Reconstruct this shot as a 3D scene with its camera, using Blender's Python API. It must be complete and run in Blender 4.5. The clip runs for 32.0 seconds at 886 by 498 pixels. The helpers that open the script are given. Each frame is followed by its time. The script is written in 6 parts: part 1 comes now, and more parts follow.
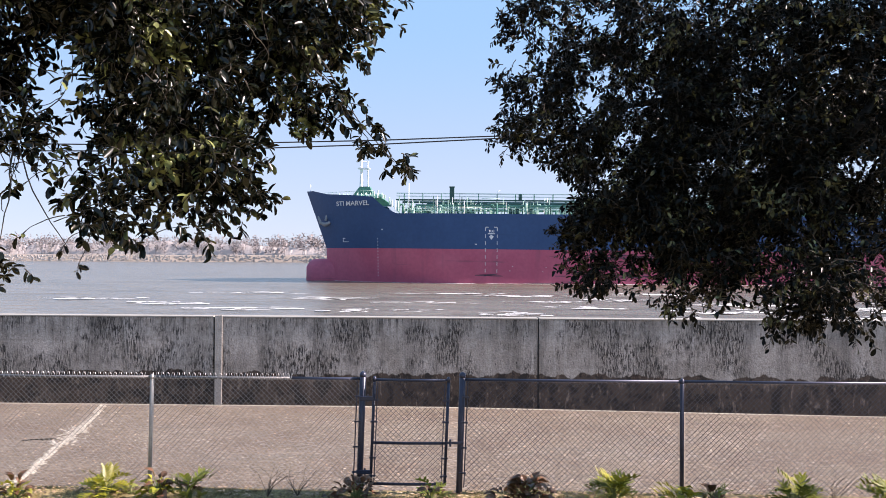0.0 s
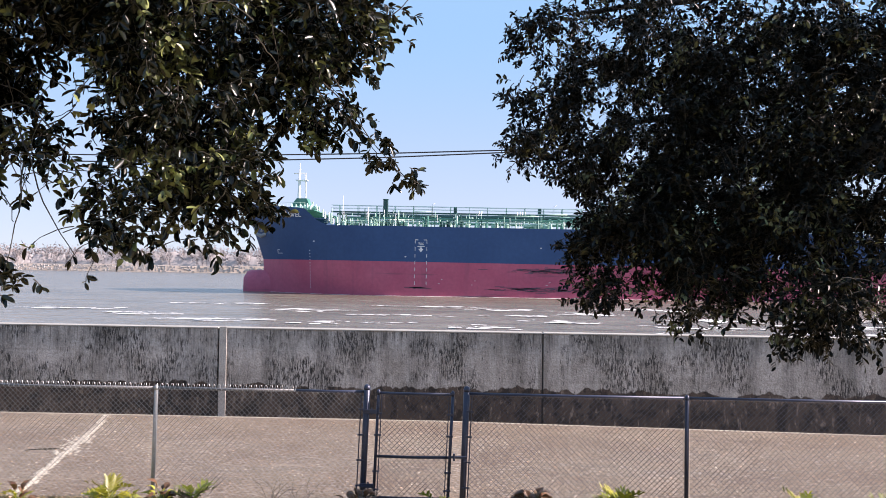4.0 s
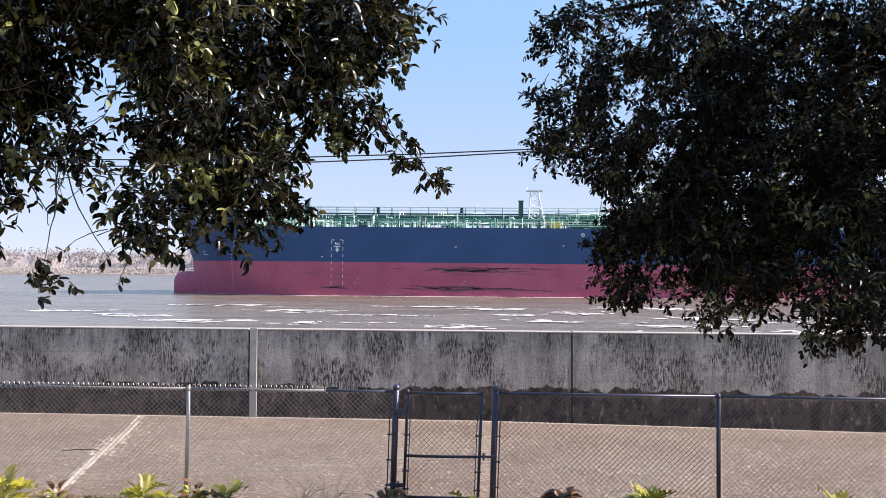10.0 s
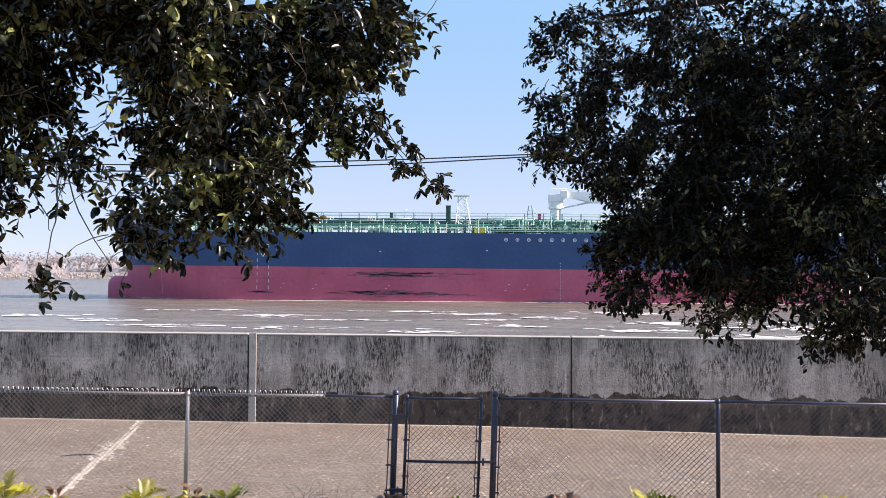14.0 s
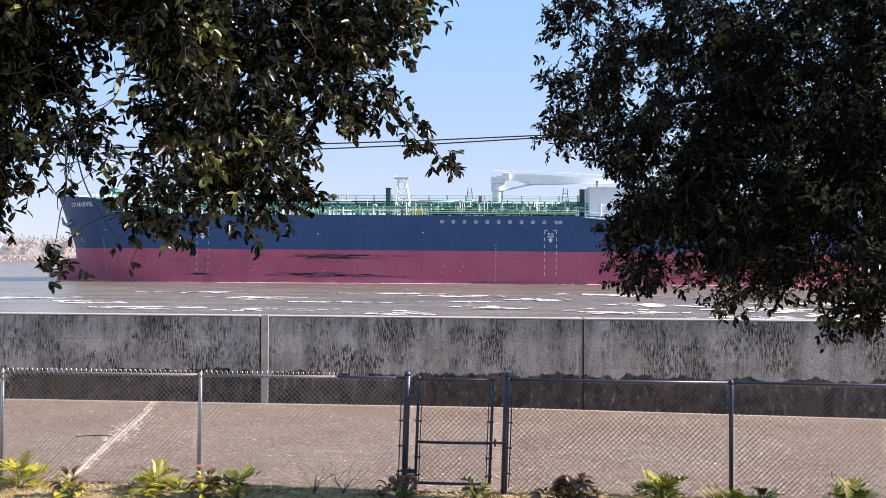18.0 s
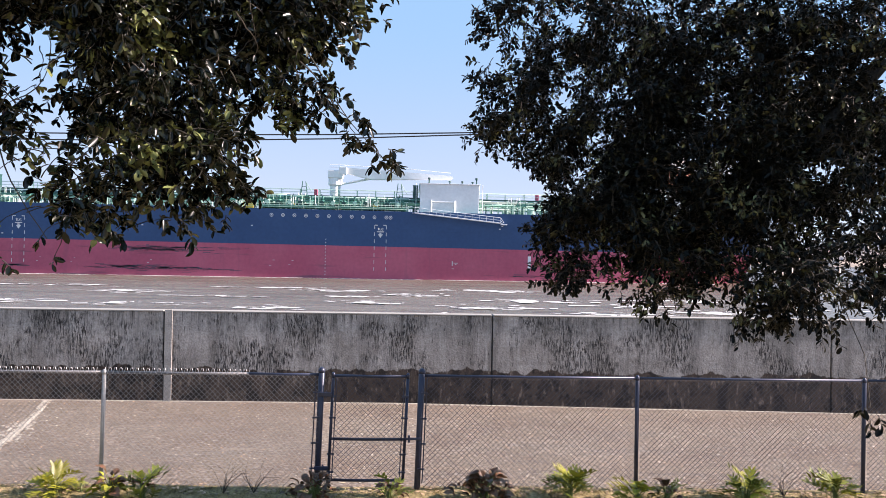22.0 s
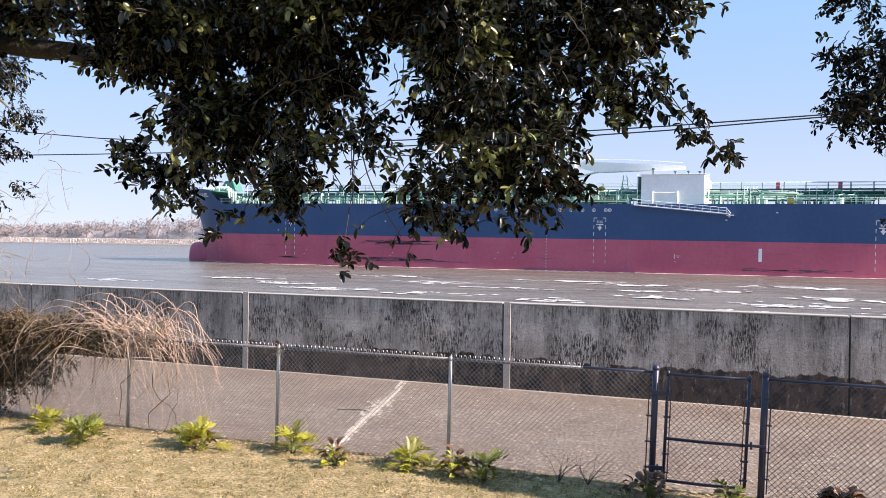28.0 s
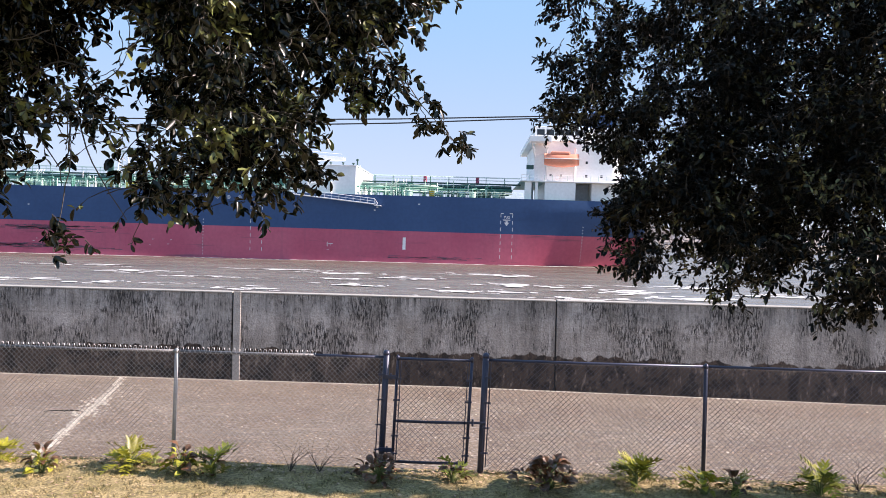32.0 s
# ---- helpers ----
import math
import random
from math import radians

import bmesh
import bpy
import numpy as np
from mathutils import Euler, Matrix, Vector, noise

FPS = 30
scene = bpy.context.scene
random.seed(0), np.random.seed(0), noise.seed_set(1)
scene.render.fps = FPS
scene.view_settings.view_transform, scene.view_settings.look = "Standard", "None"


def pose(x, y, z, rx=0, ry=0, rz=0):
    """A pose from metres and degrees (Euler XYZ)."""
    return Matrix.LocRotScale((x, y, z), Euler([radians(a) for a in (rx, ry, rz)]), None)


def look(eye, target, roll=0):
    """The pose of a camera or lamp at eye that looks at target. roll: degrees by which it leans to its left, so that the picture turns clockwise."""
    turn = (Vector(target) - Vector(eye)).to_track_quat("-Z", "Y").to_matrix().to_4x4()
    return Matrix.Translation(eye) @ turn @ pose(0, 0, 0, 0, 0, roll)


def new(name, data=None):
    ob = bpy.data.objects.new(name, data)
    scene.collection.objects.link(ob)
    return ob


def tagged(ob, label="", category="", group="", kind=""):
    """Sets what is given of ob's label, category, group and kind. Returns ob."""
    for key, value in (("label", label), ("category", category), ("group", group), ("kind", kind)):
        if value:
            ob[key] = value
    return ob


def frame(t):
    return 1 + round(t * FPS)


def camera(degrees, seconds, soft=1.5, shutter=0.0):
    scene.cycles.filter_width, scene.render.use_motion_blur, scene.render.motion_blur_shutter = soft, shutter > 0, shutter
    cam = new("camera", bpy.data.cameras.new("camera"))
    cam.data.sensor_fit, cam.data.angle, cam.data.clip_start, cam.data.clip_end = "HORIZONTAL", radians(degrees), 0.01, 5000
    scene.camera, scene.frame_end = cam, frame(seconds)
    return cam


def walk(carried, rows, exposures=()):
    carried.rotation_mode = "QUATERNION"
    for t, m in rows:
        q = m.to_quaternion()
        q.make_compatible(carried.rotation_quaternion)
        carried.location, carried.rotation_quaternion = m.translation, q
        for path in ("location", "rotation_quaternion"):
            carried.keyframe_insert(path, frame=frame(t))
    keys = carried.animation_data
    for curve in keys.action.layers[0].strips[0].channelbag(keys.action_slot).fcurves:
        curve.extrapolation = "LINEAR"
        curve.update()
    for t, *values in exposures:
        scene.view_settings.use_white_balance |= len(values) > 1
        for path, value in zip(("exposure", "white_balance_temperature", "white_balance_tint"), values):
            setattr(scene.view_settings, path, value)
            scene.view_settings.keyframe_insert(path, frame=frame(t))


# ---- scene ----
cam = camera(56.5, 32.0, soft=0.5)
PATH = [
    (0, (0.46, 0.503, 3.225), (0.411, 2.502, 3.239), 0.3),
    (0.5, (0.453, 0.506, 3.21), (0.402, 2.505, 3.227), 0.4),
    (1, (0.452, 0.501, 3.216), (0.402, 2.5, 3.237), 0.4),
    (1.5, (0.451, 0.493, 3.23), (0.394, 2.492, 3.254), 0.5),
    (2, (0.45, 0.513, 3.225), (0.395, 2.512, 3.252), 0.6),
    (2.5, (0.46, 0.503, 3.21), (0.411, 2.502, 3.242), 0.9),
    (3, (0.447, 0.503, 3.211), (0.396, 2.502, 3.25), 1.1),
    (3.5, (0.449, 0.496, 3.231), (0.393, 2.495, 3.274), 1.0),
    (5.5, (0.446, 0.493, 3.228), (0.367, 2.491, 3.279), 0.6),
    (6, (0.448, 0.48, 3.234), (0.357, 2.477, 3.284), 0.5),
    (6.5, (0.444, 0.478, 3.226), (0.345, 2.475, 3.276), 0.5),
    (7, (0.444, 0.471, 3.227), (0.343, 2.468, 3.277), 0.4),
    (7.5, (0.45, 0.472, 3.225), (0.344, 2.469, 3.274), 0.3),
    (8, (0.447, 0.483, 3.227), (0.34, 2.48, 3.276), 0.3),
    (8.5, (0.447, 0.479, 3.228), (0.341, 2.475, 3.277), 0.4),
    (9, (0.444, 0.497, 3.224), (0.335, 2.494, 3.273), 0.4),
    (9.5, (0.445, 0.498, 3.215), (0.336, 2.494, 3.264), 0.4),
    (10, (0.454, 0.474, 3.223), (0.326, 2.469, 3.269), 0.3),
    (10.5, (0.444, 0.475, 3.221), (0.321, 2.471, 3.264), 0.2),
    (11, (0.437, 0.471, 3.217), (0.314, 2.466, 3.259), 0.3),
    (11.5, (0.435, 0.492, 3.217), (0.312, 2.488, 3.256), 0.3),
    (12, (0.436, 0.482, 3.223), (0.315, 2.478, 3.263), 0.3),
    (12.5, (0.449, 0.479, 3.224), (0.324, 2.474, 3.268), 0.3),
    (13, (0.444, 0.469, 3.244), (0.317, 2.465, 3.286), 0.3),
    (13.5, (0.451, 0.469, 3.226), (0.327, 2.464, 3.276), 0.3),
    (15.5, (0.44, 0.452, 3.225), (0.293, 2.446, 3.294), 0.3),
    (16, (0.444, 0.459, 3.222), (0.29, 2.452, 3.295), 0.2),
    (16.5, (0.449, 0.482, 3.235), (0.29, 2.474, 3.299), 0.1),
    (17, (0.444, 0.49, 3.21), (0.283, 2.482, 3.261), 0.0),
    (17.5, (0.441, 0.512, 3.208), (0.282, 2.505, 3.233), 0.1),
    (18, (0.442, 0.516, 3.208), (0.289, 2.51, 3.223), 0.2),
    (18.5, (0.421, 0.505, 3.221), (0.286, 2.5, 3.227), 0.4),
    (19, (0.423, 0.502, 3.219), (0.296, 2.498, 3.224), 0.7),
    (19.5, (0.394, 0.528, 3.211), (0.29, 2.525, 3.216), 0.9),
    (20, (0.371, 0.538, 3.217), (0.33, 2.538, 3.223), 1.0),
    (20.5, (0.296, 0.511, 3.247), (0.326, 2.511, 3.242), 1.0),
    (21, (0.272, 0.497, 3.243), (0.319, 2.497, 3.241), 1.0),
    (21.5, (0.284, 0.51, 3.232), (0.357, 2.509, 3.235), 1.0),
    (22, (0.274, 0.5, 3.225), (0.352, 2.499, 3.231), 1.0),
    (22.5, (0.269, 0.503, 3.225), (0.349, 2.501, 3.233), 0.9),
    (23, (0.268, 0.488, 3.229), (0.341, 2.487, 3.237), 0.8),
    (23.5, (0.251, 0.465, 3.223), (0.295, 2.465, 3.234), 0.4),
    (24, (0.334, 0.456, 3.248), (0.211, 2.452, 3.263), -0.0),
    (24.5, (0.299, 0.452, 3.251), (-0.299, 2.36, 3.266), 0.1),
    (25, (0.345, 0.404, 3.239), (-0.534, 2.201, 3.247), -0.3),
    (25.5, (0.354, 0.405, 3.244), (-0.544, 2.192, 3.259), -0.3),
    (27.5, (0.293, 0.475, 3.27), (-0.443, 2.335, 3.255), 0.3),
    (28, (0.282, 0.497, 3.234), (-0.422, 2.368, 3.215), 0.7),
    (28.5, (0.262, 0.528, 3.254), (-0.304, 2.446, 3.235), 0.9),
    (29, (0.239, 0.525, 3.265), (-0.182, 2.48, 3.245), 1.2),
    (29.5, (0.232, 0.52, 3.254), (-0.074, 2.496, 3.227), 1.3),
    (30, (0.21, 0.524, 3.234), (-0.043, 2.507, 3.186), 1.5),
    (30.5, (0.209, 0.487, 3.254), (0.046, 2.48, 3.202), 1.5),
    (31, (0.223, 0.528, 3.249), (0.106, 2.524, 3.201), 1.5),
    (31.5, (0.232, 0.53, 3.258), (0.13, 2.527, 3.213), 1.5),
    (32, (0.237, 0.527, 3.216), (0.165, 2.526, 3.182), 1.4),
]
walk(cam, [(t, look(eye, target, roll)) for t, eye, target, roll in PATH],
     exposures=[(0, 1.3, 6850, 26), (32, 1.3, 6850, 26)])

# ---- light ----
world = bpy.data.worlds.new("world")
scene.world = world
world.use_nodes = True
wn = world.node_tree
sky = wn.nodes.new("ShaderNodeTexSky")
sky.sky_type, sky.sun_disc = "NISHITA", False
SUN = Vector((0.86, -0.012, 0.53)).normalized()
sky.sun_elevation = math.asin(SUN.z)
sky.sun_rotation = math.atan2(SUN.x, SUN.y)
sky.air_density, sky.dust_density, sky.ozone_density, sky.altitude = 0.78, 0.0, 4.0, 10
# hazy winter air: pale mauve low down, clear blue higher up, laid over the sky model
tc, sep, ramp, haze = (wn.nodes.new("ShaderNode" + k) for k in ("TexCoord", "SeparateXYZ", "ValToRGB", "Mix"))
wn.links.new(tc.outputs["Generated"], sep.inputs[0])
wn.links.new(sep.outputs[2], ramp.inputs[0])
ramp.color_ramp.interpolation = "EASE"
ramp.color_ramp.elements[0].position, ramp.color_ramp.elements[0].color = 0.0, (2.85, 3.62, 4.45, 1)
ramp.color_ramp.elements[1].position, ramp.color_ramp.elements[1].color = 0.30, (1.72, 3.32, 4.95, 1)
haze.data_type = "RGBA"
haze.inputs[0].default_value = 0.85
wn.links.new(sky.outputs[0], haze.inputs[6])
wn.links.new(ramp.outputs[0], haze.inputs[7])
wn.links.new(haze.outputs[2], wn.nodes["Background"].inputs[0])
wn.nodes["Background"].inputs[1].default_value = 0.0857
lamp = bpy.data.lights.new("sun", "SUN")
lamp.energy, lamp.angle, lamp.color = 5.0, radians(0.53), (1.0, 0.93, 0.85)
sun = new("sun", lamp)
sun.matrix_world = look(SUN * 50, (0, 0, 0))

# ---- materials ----
WALL_Y, WALL_TOP, WATER_Z = 19.98, 1.742, -2.4


def mat(name, base, rough=0.6, metal=0.0, vary=0.25, scale=4.0, bump=0.0, fine=40.0, second=None, spec=0.5, stretch=(1, 1, 1),
        island=0.0, rand=0.0, sheen=0.0):
    """A surface with variation at two scales: broad stains towards the second colour, fine grain, and relief."""
    m = bpy.data.materials.new(name)
    m.use_nodes = True
    nt = m.node_tree
    n, l = nt.nodes, nt.links
    b = n["Principled BSDF"]
    b.inputs["Roughness"].default_value, b.inputs["Metallic"].default_value = rough, metal
    b.inputs["Specular IOR Level"].default_value = spec
    tc = n.new("ShaderNodeTexCoord")
    mp = n.new("ShaderNodeMapping")
    mp.inputs["Scale"].default_value = stretch
    l.new(tc.outputs["Object"], mp.inputs[0])
    big, small = n.new("ShaderNodeTexNoise"), n.new("ShaderNodeTexNoise")
    big.inputs["Scale"].default_value, big.inputs["Detail"].default_value, big.inputs["Roughness"].default_value = scale, 5, 0.6
    small.inputs["Scale"].default_value, small.inputs["Detail"].default_value = fine, 3
    l.new(mp.outputs[0], big.inputs[0]), l.new(mp.outputs[0], small.inputs[0])
    r = n.new("ShaderNodeValToRGB")
    r.color_ramp.elements[0].position, r.color_ramp.elements[1].position = 0.35, 0.68
    c2 = second or tuple(v * (1 - vary) for v in base)
    r.color_ramp.elements[0].color, r.color_ramp.elements[1].color = (*base, 1), (*c2, 1)
    l.new(big.outputs["Fac"], r.inputs[0])
    hs = n.new("ShaderNodeHueSaturation")
    l.new(r.outputs[0], hs.inputs["Color"])
    mr = n.new("ShaderNodeMapRange")
    mr.inputs[1].default_value, mr.inputs[2].default_value = 0.25, 0.75
    mr.inputs[3].default_value, mr.inputs[4].default_value = 1 - vary * 0.7, 1 + vary * 0.7
    l.new(small.outputs["Fac"], mr.inputs[0])
    value = mr.outputs[0]
    for amount, node, out in ((island, "ShaderNodeNewGeometry", "Random Per Island"), (rand, "ShaderNodeObjectInfo", "Random")):
        if amount:
            g = n.new(node)
            k = n.new("ShaderNodeMapRange")
            k.inputs[3].default_value, k.inputs[4].default_value = 1 - amount, 1 + amount
            l.new(g.outputs[out], k.inputs[0])
            mu = n.new("ShaderNodeMath")
            mu.operation = "MULTIPLY"
            l.new(value, mu.inputs[0]), l.new(k.outputs[0], mu.inputs[1])
            value = mu.outputs[0]
    l.new(value, hs.inputs["Value"])
    l.new(hs.outputs[0], b.inputs["Base Color"])
    if bump:
        bp = n.new("ShaderNodeBump")
        bp.inputs["Strength"].default_value, bp.inputs["Distance"].default_value = bump, 0.02
        l.new(small.outputs["Fac"], bp.inputs["Height"])
        l.new(bp.outputs[0], b.inputs["Normal"])
    return m


def leaf_mat(name, base, second, rough=0.45, through_light=0.25, spec=0.5, few=0.55):
    """Leaves: each its own tone, paler in patches, glossy, letting some light through."""
    m = bpy.data.materials.new(name)
    m.use_nodes = True
    n, l = m.node_tree.nodes, m.node_tree.links
    b = n["Principled BSDF"]
    b.inputs["Roughness"].default_value = rough
    b.inputs["Specular IOR Level"].default_value = spec
    g = n.new("ShaderNodeNewGeometry")
    r = n.new("ShaderNodeValToRGB")
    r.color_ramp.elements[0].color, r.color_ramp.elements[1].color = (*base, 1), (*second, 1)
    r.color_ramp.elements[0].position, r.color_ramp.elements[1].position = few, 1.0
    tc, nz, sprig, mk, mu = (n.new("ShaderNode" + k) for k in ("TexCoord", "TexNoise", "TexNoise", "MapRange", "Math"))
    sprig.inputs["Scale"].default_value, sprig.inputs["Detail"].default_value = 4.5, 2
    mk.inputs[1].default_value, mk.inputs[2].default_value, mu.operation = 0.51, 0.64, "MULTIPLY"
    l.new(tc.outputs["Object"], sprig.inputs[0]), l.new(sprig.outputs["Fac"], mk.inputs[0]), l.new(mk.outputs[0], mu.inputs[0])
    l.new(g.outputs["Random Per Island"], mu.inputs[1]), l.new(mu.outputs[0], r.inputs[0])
    nz.inputs["Scale"].default_value = 60
    l.new(tc.outputs["Object"], nz.inputs[0])
    hs, mr = n.new("ShaderNodeHueSaturation"), n.new("ShaderNodeMapRange")
    mr.inputs[3].default_value, mr.inputs[4].default_value = 0.6, 1.4
    l.new(nz.outputs["Fac"], mr.inputs[0]), l.new(mr.outputs[0], hs.inputs["Value"])
    l.new(r.outputs[0], hs.inputs["Color"]), l.new(hs.outputs[0], b.inputs["Base Color"])
    t, mix = n.new("ShaderNodeBsdfTranslucent"), n.new("ShaderNodeMixShader")
    l.new(hs.outputs[0], t.inputs[0])
    mix.inputs[0].default_value = through_light
    l.new(b.outputs[0], mix.inputs[1]), l.new(t.outputs[0], mix.inputs[2])
    l.new(mix.outputs[0], n["Material Output"].inputs[0])
    return m


def wall_mat():
    """Old cast concrete: grey, with pale runs, fine flecks of algae in drifts and a damp, ragged band along the foot."""
    m = mat("wall_concrete", (0.48, 0.425, 0.385), 0.9, vary=0.4, scale=1.3, fine=28, bump=0.6, second=(0.28, 0.243, 0.21))
    n, l = m.node_tree.nodes, m.node_tree.links
    b = n["Principled BSDF"]
    col = b.inputs["Base Color"].links[0].from_socket
    tc = n.new("ShaderNodeTexCoord")

    def streak(sx, sz, lo, hi, detail=8, shift=0.0):
        mp, nz, r = n.new("ShaderNodeMapping"), n.new("ShaderNodeTexNoise"), n.new("ShaderNodeMapRange")
        mp.inputs["Scale"].default_value, mp.inputs["Location"].default_value = (sx, 0.2, sz), (shift, shift, shift)
        nz.inputs["Scale"].default_value, nz.inputs["Detail"].default_value, nz.inputs["Roughness"].default_value = 1.0, detail, 0.72
        l.new(tc.outputs["Object"], mp.inputs[0]), l.new(mp.outputs[0], nz.inputs[0]), l.new(nz.outputs["Fac"], r.inputs[0])
        r.inputs[1].default_value, r.inputs[2].default_value = lo, hi
        return r.outputs[0]

    def times(a, c):
        k = n.new("ShaderNodeMath")
        k.operation = "MULTIPLY"
        l.new(a, k.inputs[0]), l.new(c, k.inputs[1])
        return k.outputs[0]

    def blend(a, colour, fac, strength):
        mx, k = n.new("ShaderNodeMix"), n.new("ShaderNodeMath")
        mx.data_type, k.operation = "RGBA", "MULTIPLY"
        k.inputs[1].default_value = strength
        l.new(fac, k.inputs[0]), l.new(k.outputs[0], mx.inputs[0])
        l.new(a, mx.inputs[6])
        mx.inputs[7].default_value = (*colour, 1)
        return mx.outputs[2]

    col = blend(col, (0.62, 0.58, 0.54), streak(5, 0.35, 0.52, 0.72, 6, 3.0), 0.5)
    col = blend(col, (0.10, 0.088, 0.078), streak(0.9, 0.1, 0.48, 0.68, 5, 1.0), 0.76)
    col = blend(col, (0.11, 0.10, 0.09), streak(9, 0.5, 0.53, 0.68, 6, 9.0), 0.5)
    drift = streak(0.7, 0.6, 0.46, 0.58, 4, 5.0)
    col = blend(col, (0.04, 0.036, 0.034), times(streak(20, 3.6, 0.505, 0.55, 10, 2.0), drift), 0.85)
    col = blend(col, (0.018, 0.016, 0.015), times(streak(30, 6, 0.515, 0.54, 6, 7.0), drift), 0.95)
    col = blend(col, (0.025, 0.022, 0.02), streak(24, 3.2, 0.592, 0.62, 6, 11.0), 0.92)
    col = blend(col, (0.2, 0.175, 0.155), streak(0.12, 7.5, 0.56, 0.66, 4, 21.0), 0.35)
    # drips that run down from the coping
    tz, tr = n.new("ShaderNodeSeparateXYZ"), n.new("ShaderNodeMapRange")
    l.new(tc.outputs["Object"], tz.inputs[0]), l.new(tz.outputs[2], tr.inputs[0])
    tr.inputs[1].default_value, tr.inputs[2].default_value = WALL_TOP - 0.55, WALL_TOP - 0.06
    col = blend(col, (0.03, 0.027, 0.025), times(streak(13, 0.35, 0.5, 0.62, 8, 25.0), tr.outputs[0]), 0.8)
    # damp foot: height plus a ragged noise
    sp, nz, ad, r = n.new("ShaderNodeSeparateXYZ"), n.new("ShaderNodeTexNoise"), n.new("ShaderNodeMath"), n.new("ShaderNodeMapRange")
    mp = n.new("ShaderNodeMapping")
    mp.inputs["Scale"].default_value = (1.0, 0.2, 0.45)
    l.new(tc.outputs["Object"], sp.inputs[0]), l.new(tc.outputs["Object"], mp.inputs[0]), l.new(mp.outputs[0], nz.inputs[0])
    nz.inputs["Scale"].default_value, nz.inputs["Detail"].default_value = 2.2, 9
    ad.operation = "MULTIPLY_ADD"
    ad.inputs[1].default_value = 0.6
    l.new(nz.outputs["Fac"], ad.inputs[0]), l.new(sp.outputs[2], ad.inputs[2])
    r.inputs[1].default_value, r.inputs[2].default_value = 0.68, 0.65
    l.new(ad.outputs[0], r.inputs[0])
    col = blend(col, (0.062, 0.039, 0.028), r.outputs[0], 0.95)
    col = blend(col, (0.27, 0.21, 0.165), times(streak(9, 2.4, 0.55, 0.6, 8, 13.0), r.outputs[0]), 0.7)
    col = blend(col, (0.012, 0.010, 0.010), times(streak(3.0, 2.2, 0.49, 0.56, 10, 17.0), r.outputs[0]), 0.85)
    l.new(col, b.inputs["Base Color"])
    return m


def slab_mat():
    """Weathered tan concrete: grey broom marks, rust-brown stains, pale specks of aggregate."""
    m = mat("slab_concrete", (0.212, 0.17, 0.125), 0.92, vary=0.85, scale=0.5, fine=17, bump=1.0, second=(0.155, 0.109, 0.076))
    n, l = m.node_tree.nodes, m.node_tree.links
    b = n["Principled BSDF"]
    col = b.inputs["Base Color"].links[0].from_socket
    tc = n.new("ShaderNodeTexCoord")
    for sx, sy, scale, lo, hi, colour, k in ((0.25, 3.0, 2.0, 0.48, 0.72, (0.128, 0.114, 0.0986), 0.6), (1, 1.4, 1.3, 0.52, 0.7, (0.106, 0.0751, 0.0552), 0.45),
                                             (1, 1.6, 11, 0.57, 0.62, (0.341, 0.306, 0.268), 0.7), (1, 1.6, 16, 0.55, 0.60, (0.075, 0.055, 0.038), 0.75)):
        mp, nz, r, mx, mu = n.new("ShaderNodeMapping"), n.new("ShaderNodeTexNoise"), n.new("ShaderNodeMapRange"), n.new("ShaderNodeMix"), n.new("ShaderNodeMath")
        nz.inputs["Scale"].default_value, nz.inputs["Detail"].default_value = scale, 5
        mp.inputs["Scale"].default_value = (sx, sy, 1)
        l.new(tc.outputs["Object"], mp.inputs[0]), l.new(mp.outputs[0], nz.inputs[0]), l.new(nz.outputs["Fac"], r.inputs[0])
        r.inputs[1].default_value, r.inputs[2].default_value = lo, hi
        mu.operation = "MULTIPLY"
        mu.inputs[1].default_value = k
        mx.data_type = "RGBA"
        l.new(r.outputs[0], mu.inputs[0]), l.new(mu.outputs[0], mx.inputs[0]), l.new(col, mx.inputs[6])
        mx.inputs[7].default_value = (*colour, 1)
        col = mx.outputs[2]
    l.new(col, b.inputs["Base Color"])
    return m


def water_mat():
    """Muddy river: silt-brown body, rippled gloss."""
    m = bpy.data.materials.new("river_water")
    m.use_nodes = True
    n, l = m.node_tree.nodes, m.node_tree.links
    b = n["Principled BSDF"]
    b.inputs["Roughness"].default_value = 0.22
    b.inputs["IOR"].default_value = 1.33
    tc = n.new("ShaderNodeTexCoord")
    heights = []
    for sx, sy, sc in ((0.35, 1.0, 1.6), (0.25, 0.8, 0.28)):
        mp, nz = n.new("ShaderNodeMapping"), n.new("ShaderNodeTexNoise")
        mp.inputs["Scale"].default_value = (sx, sy, 1)
        nz.inputs["Scale"].default_value, nz.inputs["Detail"].default_value = sc, 5
        l.new(tc.outputs["Object"], mp.inputs[0]), l.new(mp.outputs[0], nz.inputs[0])
        heights.append(nz.outputs["Fac"])
    ad, bp = n.new("ShaderNodeMath"), n.new("ShaderNodeBump")
    ad.operation = "MULTIPLY_ADD"
    ad.inputs[1].default_value = 0.35
    l.new(heights[0], ad.inputs[0]), l.new(heights[1], ad.inputs[2])
    bp.inputs["Strength"].default_value, bp.inputs["Distance"].default_value = 1.0, 1.1
    l.new(ad.outputs[0], bp.inputs["Height"]), l.new(bp.outputs[0], b.inputs["Normal"])
    r = n.new("ShaderNodeValToRGB")
    r.color_ramp.elements[0].position, r.color_ramp.elements[1].position = 0.35, 0.65
    r.color_ramp.elements[0].color, r.color_ramp.elements[1].color = (0.125, 0.107, 0.081, 1), (0.18, 0.157, 0.126, 1)
    l.new(heights[1], r.inputs[0]), l.new(r.outputs[0], b.inputs["Base Color"])
    return m


